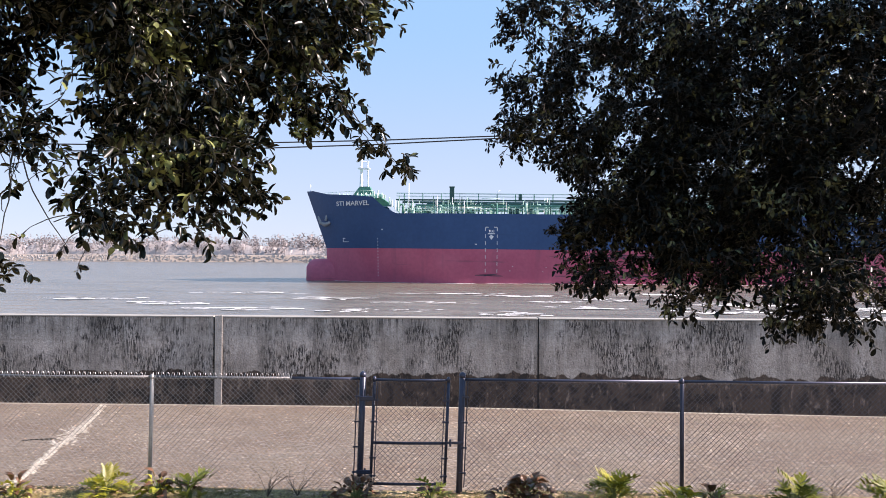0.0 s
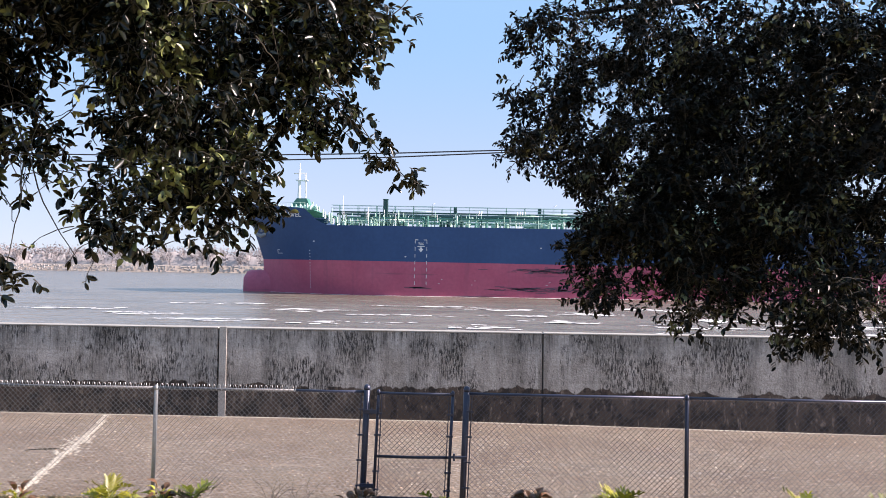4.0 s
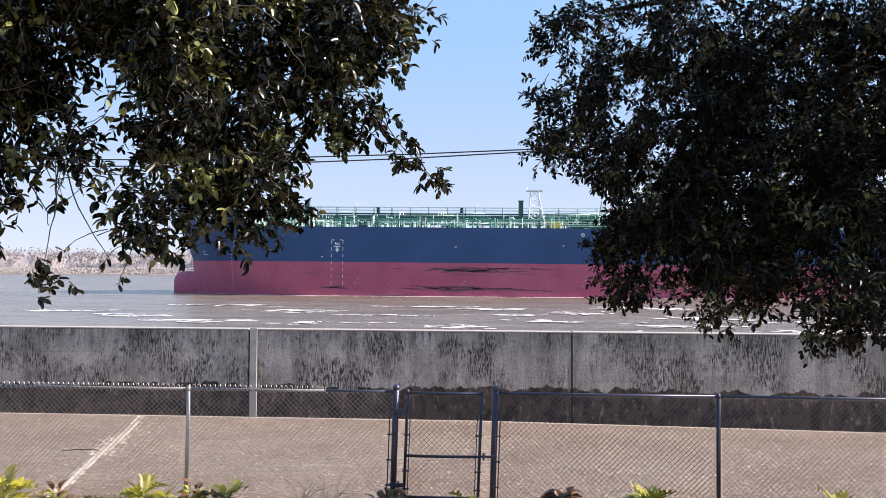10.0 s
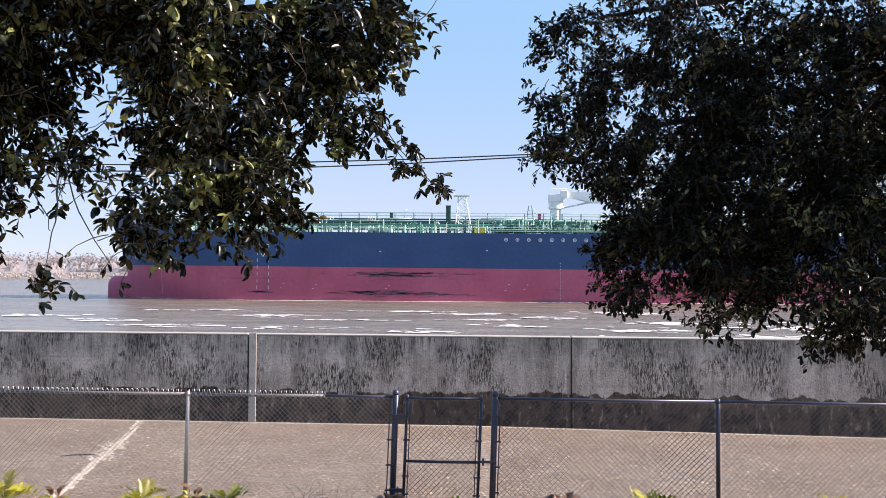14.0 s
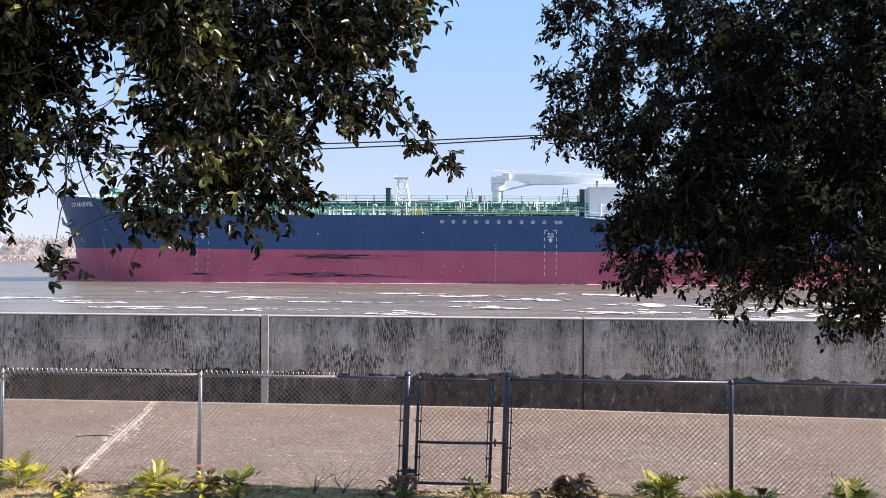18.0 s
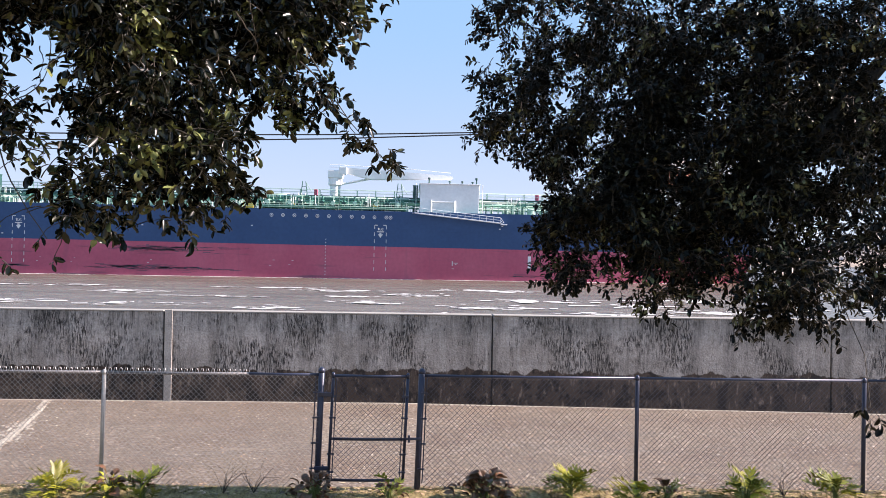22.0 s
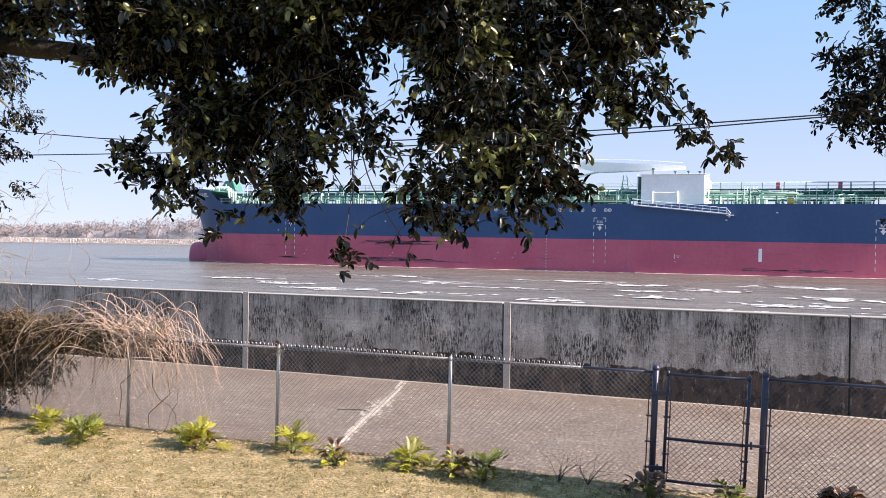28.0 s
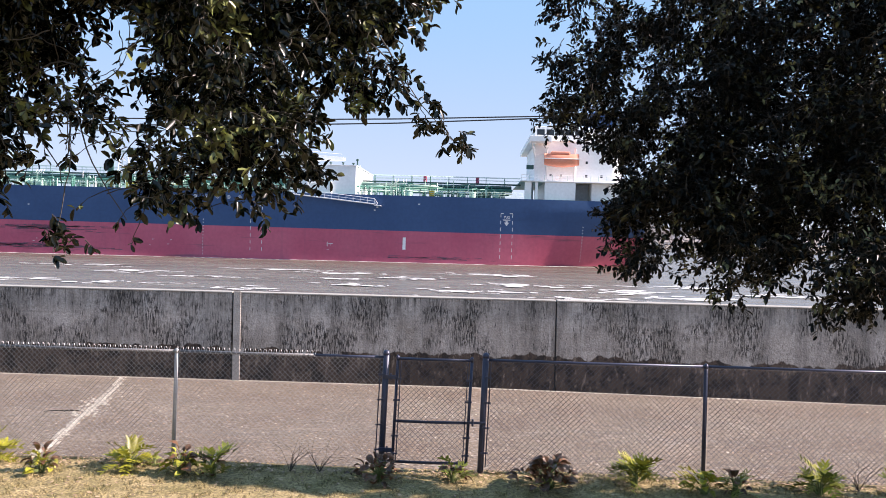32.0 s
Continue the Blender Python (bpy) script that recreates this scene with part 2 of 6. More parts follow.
def lawn_mat():
    return mat("dormant_lawn", (0.313, 0.239, 0.117), 0.95, vary=1.0, scale=3.2, fine=26, bump=1.0, second=(0.157, 0.126, 0.0435))


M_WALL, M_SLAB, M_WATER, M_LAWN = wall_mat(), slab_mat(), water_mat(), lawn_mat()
M_CAP = mat("cap_concrete", (0.342, 0.326, 0.297), 0.9, vary=0.2, scale=3, fine=30, bump=0.4)
M_STRIP = mat("joint_strip_concrete", (0.45, 0.41, 0.37), 0.9, vary=0.3, scale=3, fine=30, bump=0.4)
M_GALV = mat("galvanised_steel", (0.36, 0.36, 0.36), 0.5, 0.35, vary=0.2, scale=5, fine=60, bump=0.1)
# wire of the right-hand fence and gate, its shade put into the colour
M_SHADEDWIRE = mat("shaded_fence_wire", (0.035, 0.035, 0.05), 0.5, 0.1, vary=0.2, scale=5, fine=60)
M_RAIL = mat("weathered_rail_steel", (0.17, 0.17, 0.175), 0.55, 0.3, vary=0.3, scale=5, fine=60, bump=0.1)
M_WIRE = mat("galvanised_wire", (0.25, 0.245, 0.25), 0.5, 0.3, vary=0.2, scale=5, fine=60)
# galvanised steel again, coloured dark blue to paint the tree shade
M_SHADEDSTEEL = mat("shaded_fence_steel", (0.035, 0.042, 0.075), 0.4, 0.2, vary=0.2, scale=5, fine=60, bump=0.1)
M_BARK = mat("bark", (0.018, 0.015, 0.013), 0.95, vary=0.4, scale=8, fine=50, bump=0.8, second=(0.04, 0.036, 0.03))
M_TWIGP = mat("pale_twig_bark", (0.27, 0.225, 0.185), 0.9, vary=0.3, scale=8, fine=50)
M_TWIG = mat("twig_bark", (0.06, 0.05, 0.04), 0.9, vary=0.3, scale=8, fine=50)
# Oak leaves: canopy shade in the dark base, sunlit sprigs as paler patches.
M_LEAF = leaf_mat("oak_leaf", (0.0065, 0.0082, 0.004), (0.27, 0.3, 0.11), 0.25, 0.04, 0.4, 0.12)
M_LEAF2 = leaf_mat("oak_leaf_shaded", (0.0038, 0.0046, 0.003), (0.24, 0.245, 0.12), 0.36, 0.02, 0.16, 0.3)
M_CABLE = mat("black_cable", (0.02, 0.02, 0.022), 0.5, vary=0.1)

# ---- mesh helpers ----


def part(name, bm, material, parent=None, label="", smooth=False):
    """Links a bmesh as one mesh object, under a thing or under a part."""
    me = bpy.data.meshes.new(name)
    bm.to_mesh(me)
    bm.free()
    if smooth:
        me.polygons.foreach_set("use_smooth", [True] * len(me.polygons))
    me.materials.append(material)
    ob = new(name, me)
    if parent is not None:
        ob.parent = parent
    if label:
        tagged(ob, label)
    return ob


def raw(name, verts, faces, material, parent=None, label="", smooth=False):
    me = bpy.data.meshes.new(name)
    me.from_pydata(verts, [], faces)
    if smooth:
        me.polygons.foreach_set("use_smooth", [True] * len(me.polygons))
    me.materials.append(material)
    ob = new(name, me)
    if parent is not None:
        ob.parent = parent
    if label:
        tagged(ob, label)
    return ob


def box(bm, x0, x1, y0, y1, z0, z1, bevel=0.0):
    m = Matrix.Translation(((x0 + x1) / 2, (y0 + y1) / 2, (z0 + z1) / 2)) @ Matrix.Diagonal((x1 - x0, y1 - y0, z1 - z0, 1))
    vs = bmesh.ops.create_cube(bm, size=1, matrix=m)["verts"]
    if bevel:
        es = list({e for v in vs for e in v.link_edges})
        bmesh.ops.bevel(bm, geom=es, offset=bevel, segments=1, affect="EDGES")


def tube(bm, points, r, sides=6, caps=True):
    """A tube along points; r is one radius or one for each point."""
    pts = [Vector(p) for p in points]
    rs = [r] * len(pts) if isinstance(r, (int, float)) else list(r)
    rings, side = [], None
    for i, p in enumerate(pts):
        d = (pts[min(i + 1, len(pts) - 1)] - pts[max(i - 1, 0)]).normalized()
        ref = side if side is not None else (Vector((0, 0, 1)) if abs(d.z) < 0.9 else Vector((1, 0, 0)))
        u = (ref - d * ref.dot(d)).normalized()
        side = u
        w = d.cross(u)
        rings.append([bm.verts.new(p + rs[i] * (math.cos(a) * u + math.sin(a) * w)) for a in (2 * math.pi * k / sides for k in range(sides))])
    for a, b in zip(rings, rings[1:]):
        for k in range(sides):
            bm.faces.new((a[k], a[(k + 1) % sides], b[(k + 1) % sides], b[k]))
    if caps:
        bm.faces.new(rings[0][::-1]), bm.faces.new(rings[-1])


def thing(name, label, category, group="", at=(0, 0, 0)):
    ob = new(name)
    ob.location = at
    return tagged(ob, label, category, group)


def quads(name, verts, count, material, parent=None, label=""):
    """A mesh of loose quads from an array of corners, of which faces holds the indices."""
    me = bpy.data.meshes.new(name)
    faces = np.ascontiguousarray(count, dtype=np.int32)
    me.vertices.add(len(verts))
    me.vertices.foreach_set("co", np.ascontiguousarray(verts, dtype=np.float32).ravel())
    me.loops.add(faces.size)
    me.loops.foreach_set("vertex_index", faces.ravel())
    me.polygons.add(len(faces))
    me.polygons.foreach_set("loop_start", np.arange(0, faces.size, 4, dtype=np.int32))
    me.update(calc_edges=True)
    me.materials.append(material)
    ob = new(name, me)
    if parent is not None:
        ob.parent = parent
    if label:
        tagged(ob, label)
    return ob


# ---- ground, wall, river ----


def grid_sheet(name, xs, ys, zf, material):
    verts = [(x, y, zf(x, y)) for y in ys for x in xs]
    w = len(xs)
    faces = [(j * w + i, j * w + i + 1, (j + 1) * w + i + 1, (j + 1) * w + i) for j in range(len(ys) - 1) for i in range(w - 1)]
    return raw(name, verts, faces, material, smooth=True)


def steps(a, b, n):
    return [a + (b - a) * k / n for k in range(n + 1)]


def lawn_z(x, y):
    return -0.09 + 0.03 * noise.noise((x * 0.4, y * 0.4, 0)) + 0.012 * noise.noise((x * 2.3, y * 2.3, 3))


lawn = grid_sheet("ground", [-400, -60] + steps(-24, 24, 120) + [60, 400], [-200, -30] + steps(-4, 12.05, 50) + [12.12], lawn_z, M_LAWN)
tagged(lawn, "dormant straw-coloured lawn with green patches along the fence", "lawn", kind="structure")


def slab_z(x, y):
    t = (y - 12.1) / (WALL_Y - 12.1)
    return -0.12 - (0.262 + 0.0125 * max(0.0, min(20.0, x))) * t


slab = grid_sheet("pavement", [-400, -60] + steps(-40, 40, 40) + [60, 400], steps(12.1, WALL_Y + 0.1, 8), slab_z, M_SLAB)
tagged(slab, "weathered tan concrete apron with rust stains", "pavement", kind="structure")

bm = bmesh.new()
box(bm, -900, 900, WALL_Y + 0.3, 27, -6, -0.6)
tagged(part("embankment", bm, M_SLAB), "river bank behind the flood wall", "embankment", kind="structure")

def wave(x, y):
    """Small wind waves, longer across than along, fading out far off."""
    if not (-112 < x < 72 and 31 < y < 170):
        return WATER_Z
    return WATER_Z + 0.055 * noise.noise((x * 0.16, y * 0.55, 0)) + 0.035 * noise.noise((x * 0.5, y * 1.5, 4))


water = grid_sheet("water", [-3000, -600, -200] + steps(-113, 73, 300) + [200, 600, 3000], [24] + steps(30, 171, 380) + [200, 300, 620], wave, M_WATER)
tagged(water, "muddy brown river with small ripples", "river", kind="structure")

wall = thing("wall_flood", "grey cast concrete flood wall with dark streaks and damp foot", "wall")
tagged(wall, kind="structure")
JOINTS = (-36.1, -28.4, -20.7, -12.98, -5.45, 2.24, 10.44, 18.3, 26.1, 34.0)
for a, b in zip(JOINTS, JOINTS[1:]):
    bm = bmesh.new()
    box(bm, a + 0.018, b - 0.018, WALL_Y, WALL_Y + 0.32, -1.2, WALL_TOP - 0.035, 0.012)
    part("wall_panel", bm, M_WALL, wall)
    bm = bmesh.new()
    box(bm, a + 0.018, b - 0.018, WALL_Y - 0.012, WALL_Y + 0.335, WALL_TOP - 0.035, WALL_TOP, 0.008)
    part("coping", bm, M_CAP, wall, "sunlit pale concrete coping")
for x in JOINTS:
    bm = bmesh.new()
    box(bm, x - 0.018, x + 0.018, WALL_Y + 0.05, WALL_Y + 0.3, -1.2, WALL_TOP - 0.03)
    part("joint_filler", bm, M_CABLE, wall)
for x in (-12.98, -5.45):
    bm = bmesh.new()
    box(bm, x + 0.02, x + 0.2, WALL_Y - 0.02, WALL_Y - 0.002, -0.9, WALL_TOP + 0.02, 0.008)
    part("cover_strip", bm, M_STRIP, wall, "pale cover strip over the joint")

# ---- chain-link fence ----
FENCE_Y, FENCE_TOP = 12.0, 1.5
LEFT_POSTS = (-15.85, -12.85, -9.85, -6.853, -3.90)
RIGHT_POSTS = (3.496, 6.76, 9.8, 12.85)
fence = thing("chain_link_fence", "galvanised chain-link fence along the lawn, shade painted dark on its right", "fence")
gate = thing("fence_gate", "closed walk gate with chain-link infill, tree shade painted dark", "gate")


def link_mesh(x0, x1, z0, z1, y, parent, name="chain_link_mesh", pitch=0.0735, material=None, r=0.0031):
    """Diamond wire between x0 and x1: two families of thin wires, one before the other."""
    verts, faces = [], []
    h, w = z1 - z0, x1 - x0
    for sign, dy in ((1, -0.0035), (-1, 0.0035)):
        k = -h
        while k < w:
            a, b = max(k, 0.0), min(k + h, w)
            za, zb = a - k, b - k
            xa, xb = (x0 + a, x0 + b) if sign > 0 else (x1 - a, x1 - b)
            wob = random.uniform(-0.003, 0.003)
            p, q = Vector((xa + wob, y + dy, z0 + za)), Vector((xb + wob, y + dy, z0 + zb))
            d = (q - p).normalized()
            u, v = Vector((0, 1, 0)), d.cross(Vector((0, 1, 0)))
            i = len(verts)
            for c in (p, q):
                for a2 in (0.5, 2.6, 4.7):
                    verts.append(tuple(c + r * (math.cos(a2) * u + math.sin(a2) * v)))
            faces += [(i + m, i + (m + 1) % 3, i + 3 + (m + 1) % 3, i + 3 + m) for m in range(3)]
            k += pitch
    return raw(name, verts, faces, material or M_WIRE, parent)


def post(x, z1, r, material, parent, name="post", z0=-0.4, lean=0.0):
    bm = bmesh.new()
    tube(bm, [(x + lean, FENCE_Y, z0), (x, FENCE_Y, z1), (x, FENCE_Y, z1 + 0.012)], [r, r, r * 0.6], 10)
    ob = part(name, bm, material, parent, smooth=True)
    bm = bmesh.new()
    tube(bm, [(x, FENCE_Y, z1 - 0.01), (x, FENCE_Y, z1 + 0.02), (x, FENCE_Y, z1 + 0.05), (x, FENCE_Y, z1 + 0.062)], [r * 1.08, r * 1.1, r * 0.8, r * 0.25], 10)
    part("post_cap", bm, material, ob, smooth=True)
    return ob


def rail(x0, x1, z, r, material, parent, z2=None, name="top_rail"):
    bm = bmesh.new()
    tube(bm, [(x0, FENCE_Y, z), ((x0 + x1) / 2, FENCE_Y, (z + (z2 or z)) / 2 - 0.006), (x1, FENCE_Y, z2 or z)], r, 8)
    return part(name, bm, material, parent, smooth=True)


for x in LEFT_POSTS:
    post(x, FENCE_TOP - 0.03, 0.030, M_GALV, fence, lean=-0.03)
    for z in (1.36, 0.95, 0.5, 0.12):
        bm = bmesh.new()
        tube(bm, [(x - 0.036, FENCE_Y - 0.034, z), (x + 0.036, FENCE_Y - 0.034, z + 0.01)], 0.004, 4)
        part("tie_wire", bm, M_GALV, fence)
# right posts and gate posts take the shade-painted steel
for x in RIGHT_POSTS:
    post(x, FENCE_TOP - 0.03, 0.030, M_SHADEDSTEEL, fence)
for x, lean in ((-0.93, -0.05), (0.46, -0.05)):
    post(x, FENCE_TOP + 0.03, 0.044, M_SHADEDSTEEL, fence, "gate_post", lean=lean)
xs = LEFT_POSTS + (-0.93,)
for a, b in zip(xs, xs[1:]):
    # top rail turns dark at x -1.95, where the painted shade begins
    if b < -3:
        rail(a, b, FENCE_TOP - 0.012, 0.021, M_RAIL, fence)
    else:
        rail(a, -1.95, FENCE_TOP - 0.012, 0.021, M_RAIL, fence)
        rail(-1.95, b, FENCE_TOP - 0.012, 0.0215, M_SHADEDSTEEL, fence)
    link_mesh(a + 0.03, b - 0.04, -0.06, FENCE_TOP - 0.02, FENCE_Y - 0.032, fence)
    verts, faces = [], []
    x = a + 0.05
    while x < (b - 0.05 if b < -3 else -1.9):
        for s in (-1, 1):
            p, q = Vector((x, FENCE_Y - 0.032, FENCE_TOP - 0.03)), Vector((x + s * 0.028, FENCE_Y - 0.032, FENCE_TOP + 0.058))
            i = len(verts)
            for c in (p, q):
                verts += [(c.x - 0.0042, c.y, c.z), (c.x + 0.0042, c.y, c.z), (c.x, c.y - 0.006, c.z)]
            faces += [(i + m, i + (m + 1) % 3, i + 3 + (m + 1) % 3, i + 3 + m) for m in range(3)]
        x += 0.0735
    tagged(raw("barbed_selvage", verts, faces, M_GALV, fence, "twisted wire ends above the rail"), kind="stuff")
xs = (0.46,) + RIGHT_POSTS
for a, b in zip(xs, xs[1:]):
    rail(a, b, FENCE_TOP - 0.012, 0.021, M_SHADEDSTEEL, fence)
    link_mesh(a + 0.04, b - 0.03, -0.06, FENCE_TOP - 0.02, FENCE_Y - 0.032, fence, material=M_SHADEDWIRE, r=0.0037)
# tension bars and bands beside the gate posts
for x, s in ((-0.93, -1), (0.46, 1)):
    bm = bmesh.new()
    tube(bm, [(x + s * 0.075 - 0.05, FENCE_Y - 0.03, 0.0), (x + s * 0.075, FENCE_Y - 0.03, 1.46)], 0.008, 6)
    part("tension_bar", bm, M_SHADEDSTEEL, fence)
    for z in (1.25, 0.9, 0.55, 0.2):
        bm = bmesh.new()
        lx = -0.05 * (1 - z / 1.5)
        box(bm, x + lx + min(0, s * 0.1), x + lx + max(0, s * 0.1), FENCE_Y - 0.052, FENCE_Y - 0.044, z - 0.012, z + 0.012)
        part("tension_band", bm, M_SHADEDSTEEL, fence)

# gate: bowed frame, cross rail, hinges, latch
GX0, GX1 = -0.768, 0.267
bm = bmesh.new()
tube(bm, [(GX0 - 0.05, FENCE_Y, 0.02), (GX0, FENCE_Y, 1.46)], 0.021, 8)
part("gate_stile", bm, M_SHADEDSTEEL, gate, smooth=True)
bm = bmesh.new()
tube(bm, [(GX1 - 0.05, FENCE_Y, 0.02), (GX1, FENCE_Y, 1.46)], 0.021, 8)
part("gate_stile", bm, M_SHADEDSTEEL, gate, smooth=True)
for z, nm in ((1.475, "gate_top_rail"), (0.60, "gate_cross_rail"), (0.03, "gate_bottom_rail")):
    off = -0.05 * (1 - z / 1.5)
    rail(GX0 + off, GX1 + off, z, 0.021, M_SHADEDSTEEL, gate, name=nm)
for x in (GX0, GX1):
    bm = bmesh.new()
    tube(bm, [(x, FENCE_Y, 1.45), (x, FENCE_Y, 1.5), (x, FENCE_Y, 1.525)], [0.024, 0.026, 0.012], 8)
    part("corner_cap", bm, M_SHADEDSTEEL, gate, smooth=True)
link_mesh(GX0 - 0.02, GX1 - 0.04, 0.03, 1.46, FENCE_Y - 0.03, gate, material=M_SHADEDWIRE, r=0.0037)
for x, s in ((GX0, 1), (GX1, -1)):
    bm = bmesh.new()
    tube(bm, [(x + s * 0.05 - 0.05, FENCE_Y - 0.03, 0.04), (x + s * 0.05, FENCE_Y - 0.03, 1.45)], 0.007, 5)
    part("tension_bar", bm, M_SHADEDSTEEL, gate)
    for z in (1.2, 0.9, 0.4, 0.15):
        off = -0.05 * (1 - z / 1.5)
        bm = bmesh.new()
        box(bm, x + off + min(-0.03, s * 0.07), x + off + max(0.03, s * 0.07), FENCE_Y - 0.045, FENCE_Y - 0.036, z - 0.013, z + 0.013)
        part("tension_band", bm, M_SHADEDSTEEL, gate)
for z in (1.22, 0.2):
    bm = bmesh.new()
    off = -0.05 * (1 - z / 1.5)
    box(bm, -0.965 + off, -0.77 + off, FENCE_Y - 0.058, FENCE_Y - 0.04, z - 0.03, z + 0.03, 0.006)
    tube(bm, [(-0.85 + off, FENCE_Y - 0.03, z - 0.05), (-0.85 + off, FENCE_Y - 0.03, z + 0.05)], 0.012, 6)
    part("hinge", bm, M_SHADEDSTEEL, gate)
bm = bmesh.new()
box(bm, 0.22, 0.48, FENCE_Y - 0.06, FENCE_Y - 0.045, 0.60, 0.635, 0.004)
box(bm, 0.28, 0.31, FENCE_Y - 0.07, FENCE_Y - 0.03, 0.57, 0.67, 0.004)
part("latch", bm, M_SHADEDSTEEL, gate)

# ---- trees ----


def unit(a):
    return a / (np.linalg.norm(a, axis=-1, keepdims=True) + 1e-9)


class Foliage:
    """Collects twigs and leaves as plain arrays."""

    def __init__(self, seed):
        self.rng = np.random.default_rng(seed)
        self.lv, self.tv, self.tf, self.ln, self.tn = [], [], [], 0, 0

    def leaves(self, p, d, up, length, width):
        """Leaves folded a little along the midrib, with a rounded tip."""
        d = unit(d)
        s = unit(np.cross(d, up))
        n = np.cross(s, d)
        l, w = length[:, None], width[:, None] / 2
        fold, curl = 0.36 * w, 0.12 * l
        v = [p, p + 0.5 * l * d - curl * 0.2 * n, p + l * d - curl * n]
        for k in (1, -1):
            v += [p + 0.16 * l * d + k * w * 0.62 * s + fold * n, p + 0.52 * l * d + k * w * s + fold * n, p + 0.84 * l * d + k * w * 0.72 * s + (fold - curl * 0.7) * n]
        self.lv.append(np.stack(v, 1).reshape(-1, 3))

    def sticks(self, pts, r0, r1):
        """Thin three-sided stems; pts has a row of points for each stem."""
        N, K = pts.shape[:2]
        d = unit(np.concatenate([pts[:, 1:2] - pts[:, :1], pts[:, 2:] - pts[:, :-2], pts[:, -1:] - pts[:, -2:-1]], 1))
        u = unit(np.cross(d, np.array((0.31, 0.9, 0.2))))
        v = np.cross(d, u)
        r = np.linspace(r0, r1, K)[None, :, None]
        ring = np.stack([pts + r * u, pts + r * (-0.5 * u + 0.87 * v), pts + r * (-0.5 * u - 0.87 * v)], 2)
        self.tv.append(ring.reshape(-1, 3))
        base = self.tn + np.arange(N * K).reshape(N, K)[:, :-1].reshape(-1, 1) * 3
        for m in range(3):
            self.tf.append(np.concatenate([base + m, base + (m + 1) % 3, base + 3 + (m + 1) % 3, base + 3 + m], 1))
        self.tn += N * K * 3

    def stick(self, pts, r0, r1):
        self.sticks(np.array(pts, float)[None], r0, r1)

    def twigs(self, p, d, length, n, size, droop=0.7):
        """Drooping twigs with alternate leaves, denser to the tip."""
        rng, k, N = self.rng, 5, len(p)
        pts, q, e = [p], p.copy(), unit(d)
        for _ in range(k):
            e = unit(e + np.array((0, 0, -droop / k)) + rng.normal(0, 0.16, (N, 3)))
            q = q + e * length[:, None] / k
            pts.append(q)
        pts = np.stack(pts, 1)
        self.sticks(pts, 0.0032, 0.0012)
        f = 0.1 + 0.9 * ((np.arange(n) + rng.random((N, n)) * 0.8) / n) ** 0.7
        f = np.minimum(f, 0.999) * k
        a = f.astype(int)
        rows = np.arange(N)[:, None]
        p0, p1 = pts[rows, a], pts[rows, a + 1]
        base = (p0 + (p1 - p0) * (f - a)[..., None]).reshape(-1, 3)
        along = unit(p1 - p0).reshape(-1, 3)
        out = rng.normal(0, 1, (N * n, 3))
        out = unit(out - along * (out * along).sum(1, keepdims=True))
        s = size * rng.uniform(0.55, 1.25, N * n)
        self.leaves(base, along * 0.55 + out * 0.9 + np.array((0, 0, -0.18)), np.array((0, 0, 1.0)) + rng.normal(0, 0.5, (N * n, 3)), s, s * rng.uniform(0.38, 0.56, N * n))

    def mass(self, cx, cy, cz, rx, ry, rz, count, size, leaves=9, length=0.3, knot=10, tight=0.05):
        """Twigs in tufts through a volume with a lumpy edge, pointing outwards and down."""
        rng = self.rng
        K = max(1, count // knot)
        v = unit(rng.normal(0, 1, (K, 3)))
        lump = np.array([0.85 + 0.35 * noise.noise((cx + a[0] * 1.7, cy + a[1] * 1.7, cz + a[2] * 1.7)) for a in v])
        kp = np.array((cx, cy, cz)) + v * (rng.random(K) ** 0.42 * lump)[:, None] * np.array((rx, ry, rz))
        kd = v * np.array((1, 0.8, 0.5)) + rng.normal(0, 0.45, (K, 3))
        i = np.arange(count) % K
        self.twigs(kp[i] + rng.normal(0, tight, (count, 3)), kd[i] + rng.normal(0, 0.6, (count, 3)), length * rng.uniform(0.5, 1.15, count), leaves, size)

    def put(self, parent, leaf_material, label="", twig_material=None):
        if not self.lv:
            return tagged(quads("twig_work", np.concatenate(self.tv), np.concatenate(self.tf), twig_material or M_TWIG, parent), kind="stuff")
        lv = np.concatenate(self.lv)
        i = np.arange(0, len(lv), 9)[:, None]
        quads("crown", lv, np.concatenate([i + np.array([f]) for f in ((0, 3, 4, 1), (1, 4, 5, 2), (0, 1, 7, 6), (1, 2, 8, 7))], 1).reshape(-1, 4), leaf_material, parent, label)
        tagged(quads("twig_work", np.concatenate(self.tv), np.concatenate(self.tf), twig_material or M_TWIG, parent), kind="stuff")


def limb(points, r0, r1, parent, name="limb", seed=1):
    """A knotty limb through points, smoothly bent and tapered."""
    rng = random.Random(seed)
    P = [Vector(p) for p in points]
    out = []
    for i in range(len(P) - 1):
        a, b, c, d = P[max(i - 1, 0)], P[i], P[i + 1], P[min(i + 2, len(P) - 1)]
        for k in range(5):
            t = k / 5
            q = 0.5 * (2 * b + (c - a) * t + (2 * a - 5 * b + 4 * c - d) * t * t + (3 * b - a - 3 * c + d) * t ** 3)
            out.append(q + Vector([rng.uniform(-1, 1) * 0.015 for _ in range(3)]))
    out.append(P[-1])
    n = len(out)
    bm = bmesh.new()
    tube(bm, out, [(r0 + (r1 - r0) * k / (n - 1)) * rng.uniform(0.92, 1.1) for k in range(n)], 9)
    return part(name, bm, M_BARK, parent, smooth=True)


